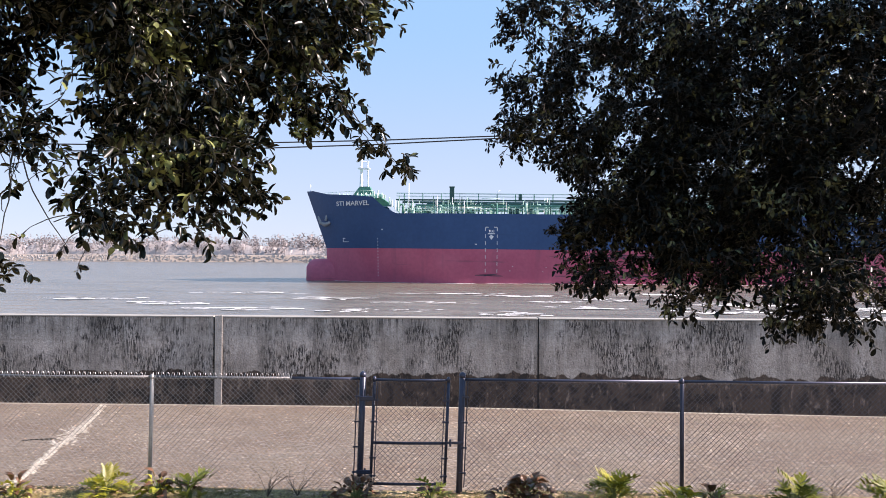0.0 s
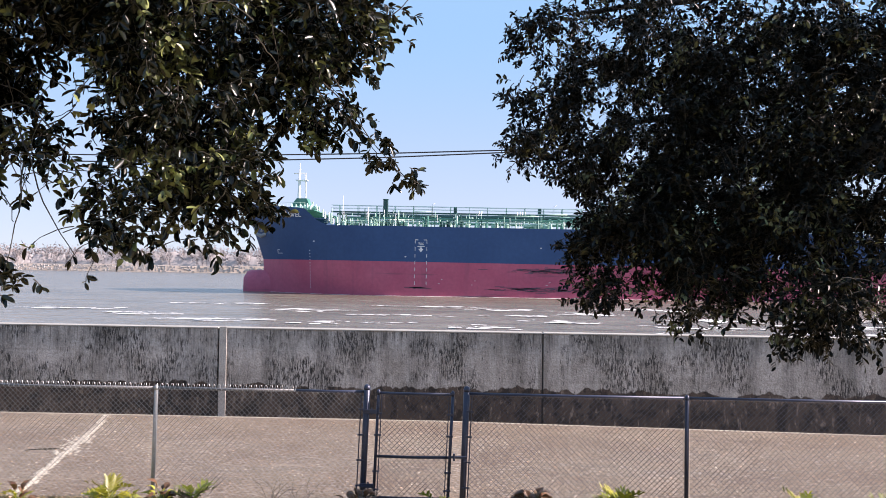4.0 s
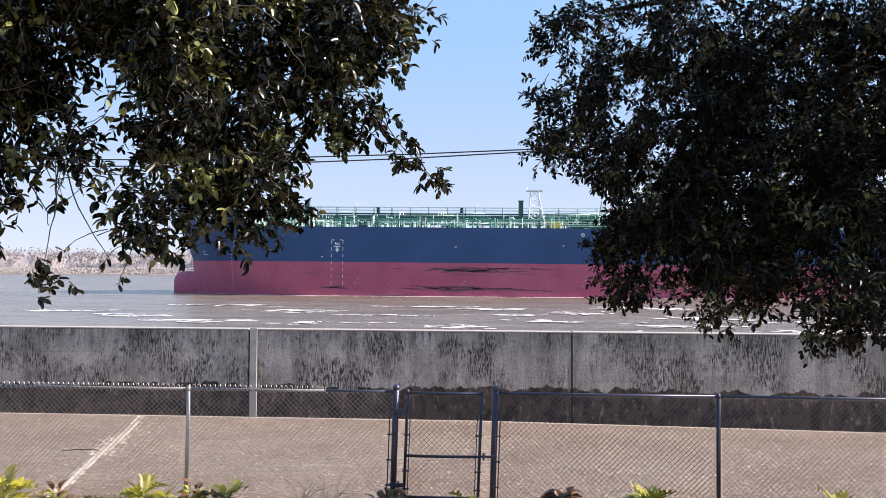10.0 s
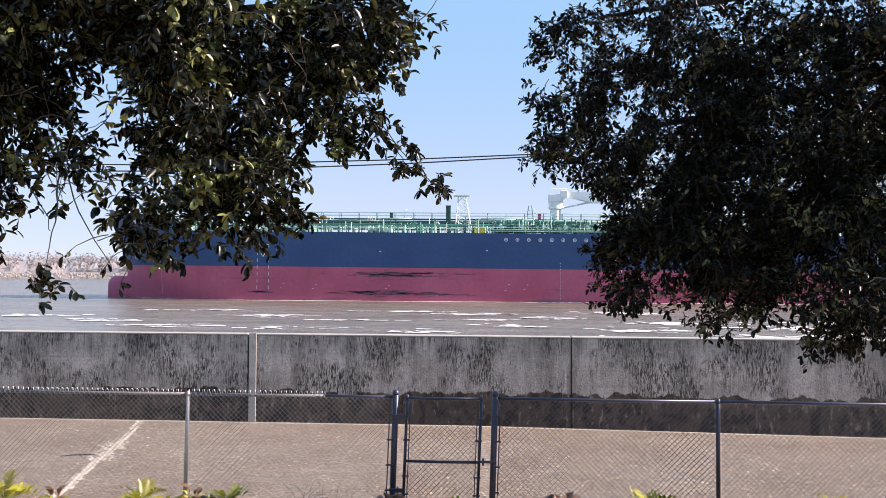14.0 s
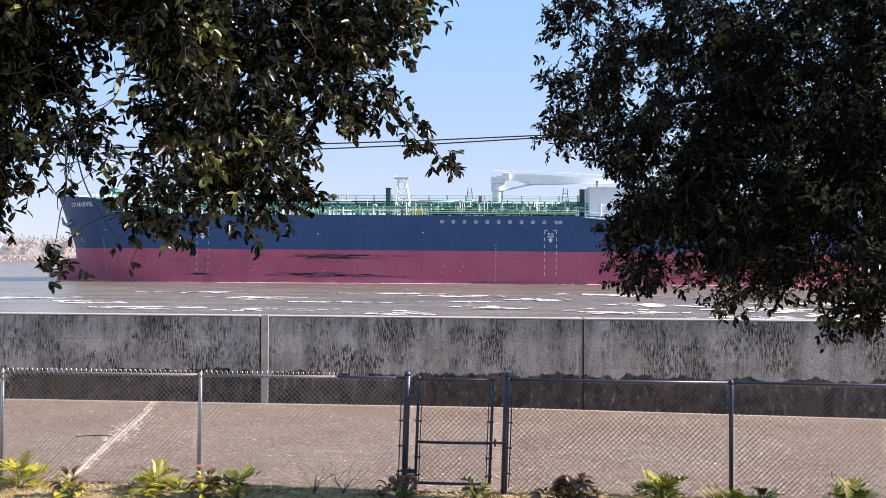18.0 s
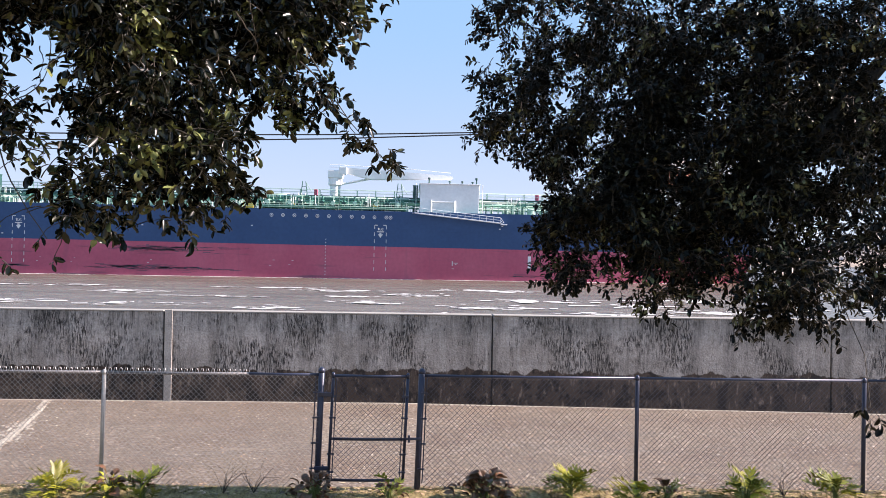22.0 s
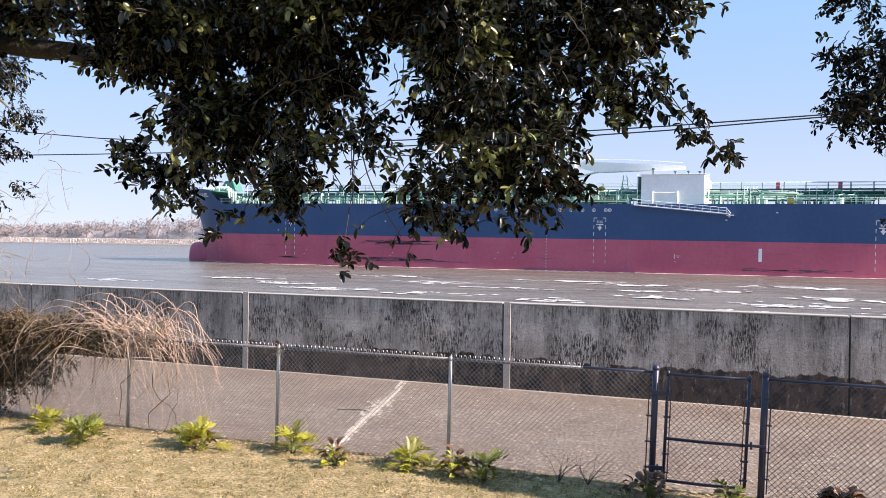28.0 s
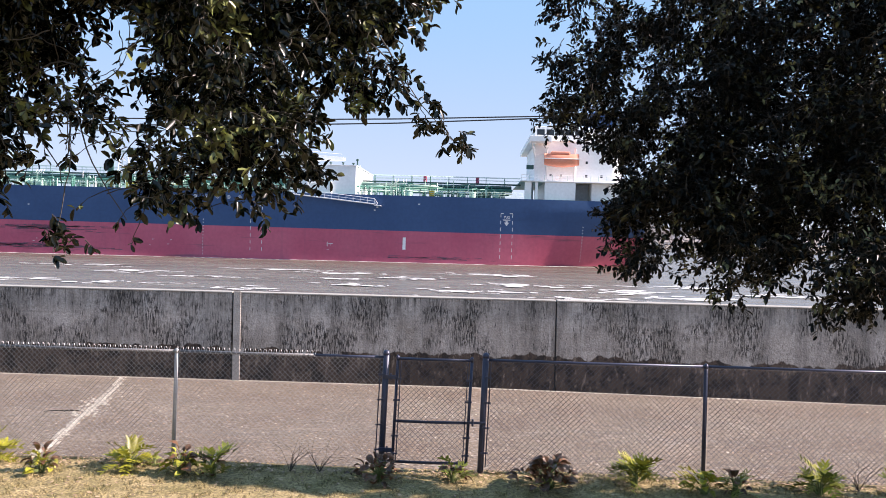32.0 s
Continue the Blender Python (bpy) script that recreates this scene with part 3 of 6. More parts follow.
oak_near = thing("live_oak", "live oak with glossy dark leaves hanging over the lawn", "tree", "oaks before the fence")
limb([(-7.6, 2.2, -0.3), (-7.5, 2.3, 1.2), (-7.3, 2.5, 2.8), (-6.6, 3.0, 4.2)], 0.36, 0.24, oak_near, "trunk", 1)
limb([(-6.7, 2.95, 4.0), (-5.2, 3.8, 4.5), (-4.0, 4.24, 4.42), (-2.84, 4.35, 4.25), (-2.1, 4.5, 4.45), (-0.9, 4.65, 4.6), (0.0, 4.7, 4.6)], 0.09, 0.015, oak_near, "limb", 2)
limb([(-6.7, 2.95, 4.0), (-5.0, 3.5, 5.3), (-3.0, 4.1, 5.6), (-1.0, 4.4, 5.3)], 0.18, 0.03, oak_near, "limb", 3)
limb([(-2.84, 4.35, 4.3), (-2.5, 4.35, 3.9), (-2.1, 4.25, 3.5)], 0.035, 0.008, oak_near, "limb", 4)
limb([(-1.6, 4.5, 4.55), (-1.1, 4.4, 4.1), (-0.8, 4.35, 3.6)], 0.03, 0.008, oak_near, "limb", 5)
fo = Foliage(11)
oak_near.location = (-0.1, 0.03, 0)
for e in ((-1.55, 4.32, 4.6, 0.55, 0.7, 0.28, 330), (-0.86, 4.51, 4.5, 0.56, 0.8, 0.38, 360), (-0.27, 4.76, 4.55, 0.33, 0.5, 0.36, 190),
          (-1.95, 4.5, 4.25, 0.2, 0.4, 0.16, 80), (-0.9, 4.41, 4.05, 0.44, 0.7, 0.34, 300), (-0.41, 4.73, 4.14, 0.28, 0.4, 0.28, 100),
          (-1.95, 4.51, 3.72, 0.12, 0.2, 0.13, 26), (-1.42, 4.31, 3.68, 0.11, 0.2, 0.13, 26), (-0.85, 4.36, 3.7, 0.32, 0.45, 0.2, 110),
          (-1.14, 4.25, 3.5, 0.17, 0.3, 0.15, 42), (-2.05, 4.45, 4.0, 0.24, 0.4, 0.24, 120), (-2.8, 4.3, 4.42, 0.36, 0.5, 0.26, 240), (-0.72, 4.4, 3.5, 0.06, 0.1, 0.12, 16), (-0.6, 4.46, 3.62, 0.15, 0.3, 0.14, 44), (-0.17, 4.7, 4.04, 0.14, 0.2, 0.12, 26),
          (-3.21, 3.96, 4.56, 0.6, 0.7, 0.16, 170), (-2.45, 4.36, 4.5, 0.56, 0.8, 0.34, 330), (-2.4, 4.34, 3.95, 0.26, 0.5, 0.32, 220),
          (-2.05, 4.28, 3.6, 0.22, 0.35, 0.22, 70), (-2.87, 4.42, 3.62, 0.16, 0.3, 0.13, 40), (-1.83, 4.32, 3.62, 0.15, 0.3, 0.2, 30),
          (-4.0, 4.0, 4.55, 0.5, 0.6, 0.2, 150), (-1.72, 4.35, 4.38, 0.28, 0.5, 0.3, 150), (-4.5, 4.0, 4.25, 0.3, 0.5, 0.28, 80)):
    fo.mass(*e[:6], int(e[6] * (2.1 if e[0] < -2.2 else 1.9 if e[2] > 4.2 else 0.9 if e[0] < -1.3 else 1.45)), 0.055, 9, 0.17, 11, 0.05)
for e in ((0.13, 4.46, 3.75, 0.07, 0.1, 0.08, 13), (0.23, 4.47, 3.66, 0.05, 0.08, 0.04, 7), (-1.4, 3.9, 3.2, 0.03, 0.1, 0.04, 5),
          (-1.43, 3.89, 3.12, 0.02, 0.1, 0.03, 4), (-2.03, 3.96, 3.29, 0.03, 0.1, 0.07, 6), (-0.93, 4.35, 3.34, 0.08, 0.1, 0.03, 5),
          (-0.7, 4.32, 3.44, 0.03, 0.1, 0.09, 6), (-0.43, 4.5, 3.52, 0.07, 0.1, 0.05, 5), (0.17, 4.74, 4.5, 0.07, 0.1, 0.1, 4)):
    fo.mass(*e[:6], int(e[6] * 1.5), 0.045, 8, 0.05)
for p in (((-0.15, 4.6, 4.2), (-0.02, 4.5, 3.95), (0.1, 4.47, 3.78)), ((-1.5, 4.2, 3.7), (-1.42, 4.0, 3.45), (-1.41, 3.9, 3.2)),
          ((-2.0, 4.2, 3.6), (-2.03, 4.0, 3.35)), ((-1.6, 4.3, 3.9), (-1.35, 4.1, 3.5), (-1.2, 4.1, 3.25)), ((-1.9, 4.4, 3.8), (-1.6, 4.2, 3.55), (-1.5, 4.1, 3.4)),
          ((-0.3, 4.6, 4.3), (-0.05, 4.5, 4.0), (0.22, 4.46, 3.68)), ((0.0, 4.7, 4.5), (0.15, 4.74, 4.55), (0.28, 4.76, 4.75)), ((-1.75, 4.3, 3.9), (-1.5, 4.2, 3.95), (-1.3, 4.2, 3.7))):
    q = [np.array(v) for v in p]
    a, b, c = q[0], q[len(q) // 2], q[-1]
    fo.stick([a * (1 - f) ** 2 + (2 * b - (a + c) / 2) * 2 * f * (1 - f) + c * f * f + fo.rng.normal(0, 0.006, 3) for f in np.linspace(0, 1, 9)], 0.005, 0.002)
for x0, x1, z0, z1, n in ((-2.0, -1.2, 3.6, 4.15, 34), (-1.7, -0.9, 3.3, 3.7, 12), (-2.6, -1.9, 3.4, 3.9, 14), (-0.6, 0.0, 4.2, 4.7, 7)):
    for _ in range(n):  # bare and nearly bare sprigs between the clumps
        q = np.array((fo.rng.uniform(x0, x1), 4.4 + fo.rng.uniform(-0.4, 0.3), fo.rng.uniform(z0, z1)))
        d, pts = unit(fo.rng.normal(0, 1, 3) * np.array((1, 0.6, 0.8)) + np.array((0.25, 0, -0.1))), []
        for _ in range(9):
            pts.append(q.copy())
            d = unit(d + fo.rng.normal(0, 0.16, 3) + np.array((0, 0, -0.04)))
            q = q + d * 0.03
        fo.stick(pts, 0.0035, 0.0015)
        fo.twigs(np.array([pts[-2]]), np.array([d]), np.array([0.06]), 4, 0.05)
limb([(-6.6, 3.0, 4.2), (-5.2, 4.6, 5.9), (-3.2, 6.6, 6.8), (-1.2, 8.0, 7.0), (1.2, 8.5, 7.1)], 0.2, 0.04, oak_near, "limb", 41)
limb([(-6.6, 3.0, 4.2), (-5.8, 3.2, 6.0), (-4.2, 3.6, 7.4), (-2.0, 4.0, 7.8)], 0.22, 0.05, oak_near, "limb", 42)
for e in ((0.2, 8.4, 7.1, 2.3, 1.0, 0.5, 520), (-3.6, 3.9, 7.2, 2.2, 1.6, 0.9, 520), (-0.8, 4.2, 6.9, 1.4, 1.3, 0.6, 260)):  # unseen crown overhead, masses added to shade leaves and lawn
    fo.mass(*e, 0.1, 9, 0.3, 12, 0.1)
fo.put(oak_near, M_LEAF, "glossy dark green oak leaves, sunlit sprigs painted paler")

oak_right = thing("live_oak", "dense dark live oak with small leaves drooping before the fence", "tree", "oaks before the fence")
limb([(7.0, 5.0, -0.3), (6.9, 5.1, 1.5), (6.5, 5.3, 3.2), (5.9, 5.5, 4.6)], 0.42, 0.26, oak_right, "trunk", 6)
limb([(6.0, 5.5, 4.4), (4.6, 6.4, 4.9), (3.2, 6.9, 4.7), (2.2, 6.7, 4.4), (1.5, 6.4, 4.3)], 0.09, 0.012, oak_right, "limb", 7)
limb([(6.0, 5.5, 4.4), (4.2, 6.8, 5.6), (2.6, 7.2, 5.5), (1.3, 6.8, 5.2)], 0.09, 0.012, oak_right, "limb", 8)
limb([(3.6, 6.1, 4.6), (2.9, 5.9, 3.9), (2.2, 5.8, 3.4)], 0.06, 0.012, oak_right, "limb", 9)
fo = Foliage(12)
for e in ((1.15, 6.66, 5.03, 0.33, 0.5, 0.28, 130), (1.12, 6.3, 4.38, 0.36, 0.5, 0.28, 200), (0.88, 6.17, 4.08, 0.17, 0.3, 0.12, 55),
          (1.98, 6.86, 5.0, 0.7, 0.9, 0.6, 620), (1.9, 6.43, 4.1, 0.58, 0.8, 0.46, 560), (1.62, 6.14, 3.47, 0.4, 0.6, 0.3, 380),
          (1.45, 5.96, 3.14, 0.12, 0.3, 0.13, 50), (2.7, 6.52, 4.7, 0.75, 1.0, 0.8, 900), (2.56, 6.08, 3.72, 0.7, 0.9, 0.58, 700),
          (2.12, 5.82, 3.26, 0.56, 0.6, 0.2, 190), (2.52, 5.26, 3.12, 0.36, 0.5, 0.2, 60), (3.5, 5.95, 4.1, 0.9, 1.0, 1.2, 700), (3.1, 5.35, 3.2, 0.45, 0.6, 0.3, 150), (1.35, 6.25, 4.05, 0.28, 0.4, 0.25, 170), (2.02, 5.75, 3.03, 0.36, 0.35, 0.15, 45), (2.55, 5.25, 2.98, 0.26, 0.3, 0.17, 70), (1.88, 6.1, 3.8, 0.3, 0.4, 0.22, 150), (2.75, 5.2, 3.0, 0.4, 0.4, 0.16, 30)):
    fo.mass(*e[:6], int(e[6] * (1.9 if e[2] < 3.5 and e[0] < 3.2 else 1.45 if e[0] < 1.7 else 1.4 if e[0] < 2.3 else 3.0 if e[2] < 4.3 else 2.1)), 0.043, 9, 0.17, 13, 0.05)
fo.mass(2.85, 4.85, 2.4, 0.03, 0.05, 0.03, 4, 0.06, 5, 0.1)
fo.stick([np.array(v) for v in ((2.8, 5.1, 3.0), (2.84, 4.9, 2.7), (2.85, 4.85, 2.42))], 0.004, 0.002)
limb([(5.9, 5.5, 4.6), (5.0, 6.0, 6.2), (3.8, 6.3, 7.2), (2.4, 6.4, 7.5)], 0.22, 0.05, oak_right, "limb", 43)
limb([(5.9, 5.5, 4.6), (6.4, 5.0, 6.4), (7.4, 4.8, 7.6)], 0.22, 0.05, oak_right, "limb", 44)
for e in ((4.0, 6.2, 6.9, 1.9, 1.3, 0.7, 260), (6.8, 5.3, 7.0, 2.0, 1.7, 1.0, 240), (2.4, 6.4, 6.9, 1.3, 1.1, 0.5, 240)):  # unseen crown overhead, added to shade the leaves below
    fo.mass(*e, 0.1, 9, 0.3, 12, 0.1)
oak_right.location = (-0.07, 0.03, 0)
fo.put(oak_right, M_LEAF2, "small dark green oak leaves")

# Tree added out of view; its thin leaf masses shade the fence-side lawn.
shade_oak = thing("live_oak", "unseen live oak added to shade the fence and lawn edge", "tree", "oaks before the fence")
limb([(11.5, 10.6, -0.3), (11.4, 10.7, 2.0), (11.0, 11.2, 4.0)], 0.4, 0.28, shade_oak, "trunk", 17)
limb([(11.0, 11.2, 3.9), (10.2, 11.0, 4.9), (8.5, 11.0, 5.1), (6.0, 11.35, 5.0), (4.9, 11.35, 4.9)], 0.2, 0.03, shade_oak, "limb", 18)
limb([(11.0, 11.2, 3.9), (12.0, 11.2, 5.2), (13.0, 11.3, 5.5)], 0.18, 0.05, shade_oak, "limb", 19)
fo = Foliage(13)
for e in ((6.1, 11.35, 5.0, 1.5, 0.5, 0.42, 480), (8.9, 10.95, 5.1, 1.9, 0.42, 0.45, 330), (12.2, 10.95, 5.3, 1.9, 0.42, 0.5, 220)):
    fo.mass(*e, 0.12, 9, 0.3)
fo.put(shade_oak, M_LEAF2, "dark green oak leaves")

# ---- ship ----
SHIP_Y, SHIP_X0, SHIP_SPEED, TRIM = 162.0, -30.3, 3.685, 0.32


def hull_mat(name, base, second, stain, amount):
    """Ship's paint: broad fading, vertical run-off and long horizontal scuffs."""
    m = mat(name, base, 0.5, vary=0.12, scale=0.12, fine=1.5, second=second, spec=0.3)
    n, l = m.node_tree.nodes, m.node_tree.links
    b = n["Principled BSDF"]
    col = b.inputs["Base Color"].links[0].from_socket
    tc = n.new("ShaderNodeTexCoord")
    for sx, sz, lo, hi, k in ((0.035, 0.55, 0.60, 0.70, amount), (0.5, 0.05, 0.55, 0.8, amount * 0.5)):
        mp, nz, r, mx, mu = (n.new("ShaderNode" + s) for s in ("Mapping", "TexNoise", "MapRange", "Mix", "Math"))
        mp.inputs["Scale"].default_value = (sx, 0.05, sz)
        nz.inputs["Scale"].default_value, nz.inputs["Detail"].default_value, nz.inputs["Roughness"].default_value = 1.0, 7, 0.65
        l.new(tc.outputs["Object"], mp.inputs[0]), l.new(mp.outputs[0], nz.inputs[0]), l.new(nz.outputs["Fac"], r.inputs[0])
        r.inputs[1].default_value, r.inputs[2].default_value = lo, hi
        mx.data_type, mu.operation, mu.inputs[1].default_value = "RGBA", "MULTIPLY", k
        l.new(r.outputs[0], mu.inputs[0]), l.new(mu.outputs[0], mx.inputs[0]), l.new(col, mx.inputs[6])
        mx.inputs[7].default_value = (*stain, 1)
        col = mx.outputs[2]
    l.new(col, b.inputs["Base Color"])
    return m


M_BLUE = hull_mat("navy_hull_paint", (0.026, 0.07, 0.17), (0.034, 0.085, 0.195), (0.018, 0.045, 0.11), 0.4)
M_RED = hull_mat("red_bottom_paint", (0.45, 0.088, 0.145), (0.51, 0.12, 0.18), (0.12, 0.07, 0.10), 0.85)
M_WHITE = mat("white_ship_paint", (0.88, 0.88, 0.87), 0.45, vary=0.08, scale=0.3, fine=2)
M_GREYW = mat("pale_grey_paint", (0.80, 0.82, 0.84), 0.5, vary=0.08, scale=0.3, fine=2)
M_GREEN = mat("deck_green_paint", (0.06, 0.22, 0.17), 0.5, vary=0.25, scale=0.6, fine=3)
M_PALEG = mat("pale_green_paint", (0.42, 0.62, 0.52), 0.5, vary=0.2, scale=0.6, fine=3)
M_DKGREEN = mat("dark_green_paint", (0.02, 0.085, 0.075), 0.5, vary=0.2, scale=0.6, fine=3)
M_MARK = mat("white_marking", (0.72, 0.74, 0.76), 0.6, vary=0.25, scale=1.2, fine=5)
M_ORANGE = mat("lifeboat_orange", (0.80, 0.30, 0.19), 0.45, vary=0.12, scale=0.8, fine=4)
M_YELLOW = mat("yellow_paint", (0.7, 0.45, 0.05), 0.5, vary=0.15)
M_GLASS = mat("dark_window", (0.02, 0.025, 0.03), 0.1, vary=0.1)
M_STEEL = mat("anchor_steel", (0.32, 0.34, 0.36), 0.6, 0.3, vary=0.3, scale=1)

ship = thing("tanker_ship", "blue and red product tanker under way on the river", "ship")
MID, FULL = 16.0, 34.0


def stem_x(z):
    return 1.2 - 4.4 * ((z - 7.3) / 12.1) if z > 7.3 else 1.2 + 0.06 * (7.3 - z)


def half_breadth(x, z):
    if x <= FULL:
        u = max(0.0, (x - stem_x(z)) / (FULL - stem_x(z)))
        p = 2.0 + 0.09 * max(0.0, min(z, 17.0))
        return 0.22 + (MID - 0.22) * (1 - (1 - u) ** p)
    if x > 150:
        u = (x - 150) / 33.0
        low = max(0.0, min(1.0, (12 - z) / 12.0))
        return MID * (1 - (0.18 + 0.72 * low) * u ** (2.6 - low))
    return MID


def side_y(x, z):
    return MID - half_breadth(x, z)


def top_z(x):
    for (xa, za), (xb, zb) in zip(TOP, TOP[1:]):
        if x <= xb:
            return za + (zb - za) * max(0.0, x - xa) / (xb - xa)
    return TOP[-1][1]


TOP = ((-3.2, 19.3), (-0.5, 19.2), (1.2, 18.4), (12.4, 17.5), (16.3, 14.1), (184, 14.1))
US = [0, 0.006, 0.02, 0.05, 0.09, 0.14, 0.2, 0.27, 0.34, 0.41, 0.47, 0.53, 0.59, 0.66, 0.76, 0.88, 1.0]
AFT = [50, 70, 90, 110, 130, 150, 156, 162, 168, 174, 179, 183]


def hull_shell(name, z_low, z_high, rows, material, label, sides=(-1, 1)):
    """Plating between two heights; z_high None follows the sheer line."""
    verts, faces = [], []
    cols = len(US) + len(AFT)
    for s in sides:
        i0 = len(verts)
        for r in range(rows + 1):
            f = r / rows
            for c in range(cols):
                def at_height(z):
                    return stem_x(z) + (FULL - stem_x(z)) * US[c] if c < len(US) else AFT[c - len(US)]
                zt = z_high
                if zt is None:
                    zt = 19.3
                    for _ in range(12):
                        zt = top_z(at_height(zt))
                z = z_low + (zt - z_low) * f
                x = at_height(z)
                verts.append((x, MID + s * half_breadth(x, z), z))
        for r in range(rows):
            for c in range(cols - 1):
                q = (i0 + r * cols + c, i0 + r * cols + c + 1, i0 + (r + 1) * cols + c + 1, i0 + (r + 1) * cols + c)
                faces.append(q if s < 0 else q[::-1])
    i0, span = 0, (rows + 1) * cols
    if len(sides) == 2:
        for r in range(rows):
            for c in (0, cols - 1):
                faces.append((r * cols + c, (r + 1) * cols + c, span + (r + 1) * cols + c, span + r * cols + c))
    return raw(name, verts, faces, material, ship, label, smooth=True)


upper_hull = hull_shell("upper_hull", 7.15, None, 8, M_BLUE, "navy blue hull sides")
bottom = hull_shell("hull_bottom", -3.5, 7.15, 8, M_RED, "red antifouling below the navy paint")

# bulbous bow
verts, faces = [], []
for i in range(11):
    a = i / 10
    x = -3.1 + 9.0 * a
    r = math.sqrt(max(0.0, 1 - (1 - min(1, a * 3.2)) ** 2.4))
    for k in range(14):
        th = 2 * math.pi * k / 14
        c, s = math.cos(th), math.sin(th)
        verts.append((x, MID + 2.3 * r * c, 1.0 + (3.9 if s > 0 else 3.5) * (abs(s) ** 0.75) * math.copysign(1, s) * (0.55 + 0.45 * r) * (r > 0 or 1)))
for i in range(10):
    for k in range(14):
        faces.append((i * 14 + k, (i + 1) * 14 + k, (i + 1) * 14 + (k + 1) % 14, i * 14 + (k + 1) % 14))
faces.append(tuple(range(14)))
raw("bulbous_bow", verts, faces, M_RED, ship, "red bulbous bow breaking the surface", smooth=True)

bm = bmesh.new()
vs = [bm.verts.new((x, MID + s * (half_breadth(x, 14) - 0.1), 13.95)) for s, seq in ((-1, [2, 6, 10, 16, 24, 34, 90, 150, 165, 178, 183]), (1, [183, 178, 165, 150, 90, 34, 24, 16, 10, 6, 2])) for x in seq]
bm.faces.new(vs)
ex = bmesh.ops.extrude_face_region(bm, geom=bm.faces[:])
bmesh.ops.translate(bm, vec=(0, 0, -0.15), verts=[v for v in ex["geom"] if isinstance(v, bmesh.types.BMVert)])
part("main_deck", bm, M_GREEN, ship, "green main deck")


def hull_mark(name, quads, material=M_MARK, label="", proud=0.05):
    """Flat painted marks: rectangles x0, x1, z0, z1 laid on the plating."""
    verts, faces = [], []
    for x0, x1, z0, z1 in quads:
        i = len(verts)
        for x, z in ((x0, z0), (x1, z0), (x1, z1), (x0, z1)):
            verts.append((x, side_y(x, z) - proud, z))
        faces.append((i, i + 1, i + 2, i + 3))
    return raw(name, verts, faces, material, ship, label)


def lettering(text, x, z, height, width, name, label=""):
    """Words painted on the plating, conformed to its curve."""
    cu = bpy.data.curves.new(name, "FONT")
    cu.body, cu.size, cu.offset = text, 1.0, 0.02
    ob = new(name + "_source", cu)
    bpy.context.view_layer.update()
    me = bpy.data.meshes.new_from_object(ob.evaluated_get(bpy.context.evaluated_depsgraph_get()))
    bpy.data.objects.remove(ob)
    co = np.array([v.co for v in me.vertices])
    lo, hi = co.min(0), co.max(0)
    for v in me.vertices:
        px = x + (v.co.x - lo[0]) / (hi[0] - lo[0]) * width
        pz = z + (v.co.y - lo[1]) / (hi[1] - lo[1]) * height
        v.co = (px, side_y(px, pz) - 0.07, pz)
    me.materials.clear()
    me.materials.append(M_MARK)
    ob = new(name, me)
    ob.parent = ship
    if label:
        tagged(ob, label)
    return ob


lettering("STI", 4.5, 15.75, 0.95, 1.75, "ship_name", "white painted ship name")
lettering("MARVEL", 6.75, 15.75, 0.95, 5.05, "ship_name", "white painted ship name")

# towing marks: corner brackets, broken side lines, word and arrow
for x, zt in ((36.2, 11.4), (105.6, 11.25), (154.9, 11.1)):
    q = []
    for s in (-1, 1):
        e = x + s * 1.15
        q += [(min(e, e - s * 0.6), max(e, e - s * 0.6), zt, zt + 0.14)]
        z = zt
        while z > 1.9 + 0.0056 * x:
            q.append((e - 0.055, e + 0.055, z - 0.7, z))
            z -= 1.35
    for one in q:
        hull_mark("towing_dash", [one])
    lettering("TUG", x - 0.55, zt - 0.95, 0.5, 1.1, "towing_word")
    hull_mark("small_print", [(x - 0.7, x + 0.7, zt - 1.3, zt - 1.12)])
    i = 0
    verts = [(x - 0.2, zt - 1.4), (x + 0.2, zt - 1.4), (x + 0.2, zt - 1.7), (x + 0.5, zt - 1.7), (x, zt - 2.4), (x - 0.5, zt - 1.7), (x - 0.2, zt - 1.7)]
    raw("towing_arrow", [(a, side_y(a, b) - 0.05, b) for a, b in verts], [tuple(range(7))], M_MARK, ship)
# draught marks
for x, z0, z1 in ((13.5, 1.5, 9.3), (95.0, 1.4, 8.4), (170.0, 2.0, 9.0)):
    z = z0
    while z < z1:
        hull_mark("draught_mark", [(x - 0.08, x + 0.08, z, z + 0.2)])
        z += 0.62
for x in (40, 84.5, 88.2, 120.0, 46.5, 61.0):
    for k in range(2):
        z = 2.6 + 0.0056 * x + k * 0.8 + random.uniform(-0.2, 0.2)
        hull_mark("paint_scuff", [(x + 0.6 * k - 0.3, x + 0.6 * k + random.uniform(-0.1, 0.2), z, z + 0.09)])
# long dark scrapes on the bottom paint
M_SCRAPE = mat("dark_scrape", (0.12, 0.08, 0.12), 0.6, vary=0.3, scale=0.4, fine=3)
rng = random.Random(15)
marks = []
for cx, cz, lx, lz, n in ((63, 5.7, 8.5, 0.35, 60), (58, 2.1, 7, 0.45, 55), (66, 6.1, 12, 0.15, 22), (70, 2.0, 9, 0.3, 24), (36, 2.1, 3, 0.2, 10), (140, 1.9, 10, 0.25, 26)):
    for _ in range(int(n * 1.7)):
        x, z, l = rng.gauss(cx, lx * 0.5), rng.gauss(cz, lz * 0.6), rng.uniform(0.4, 2.6)
        marks.append((x - l / 2, x + l / 2, z, z + rng.uniform(0.03, 0.12)))
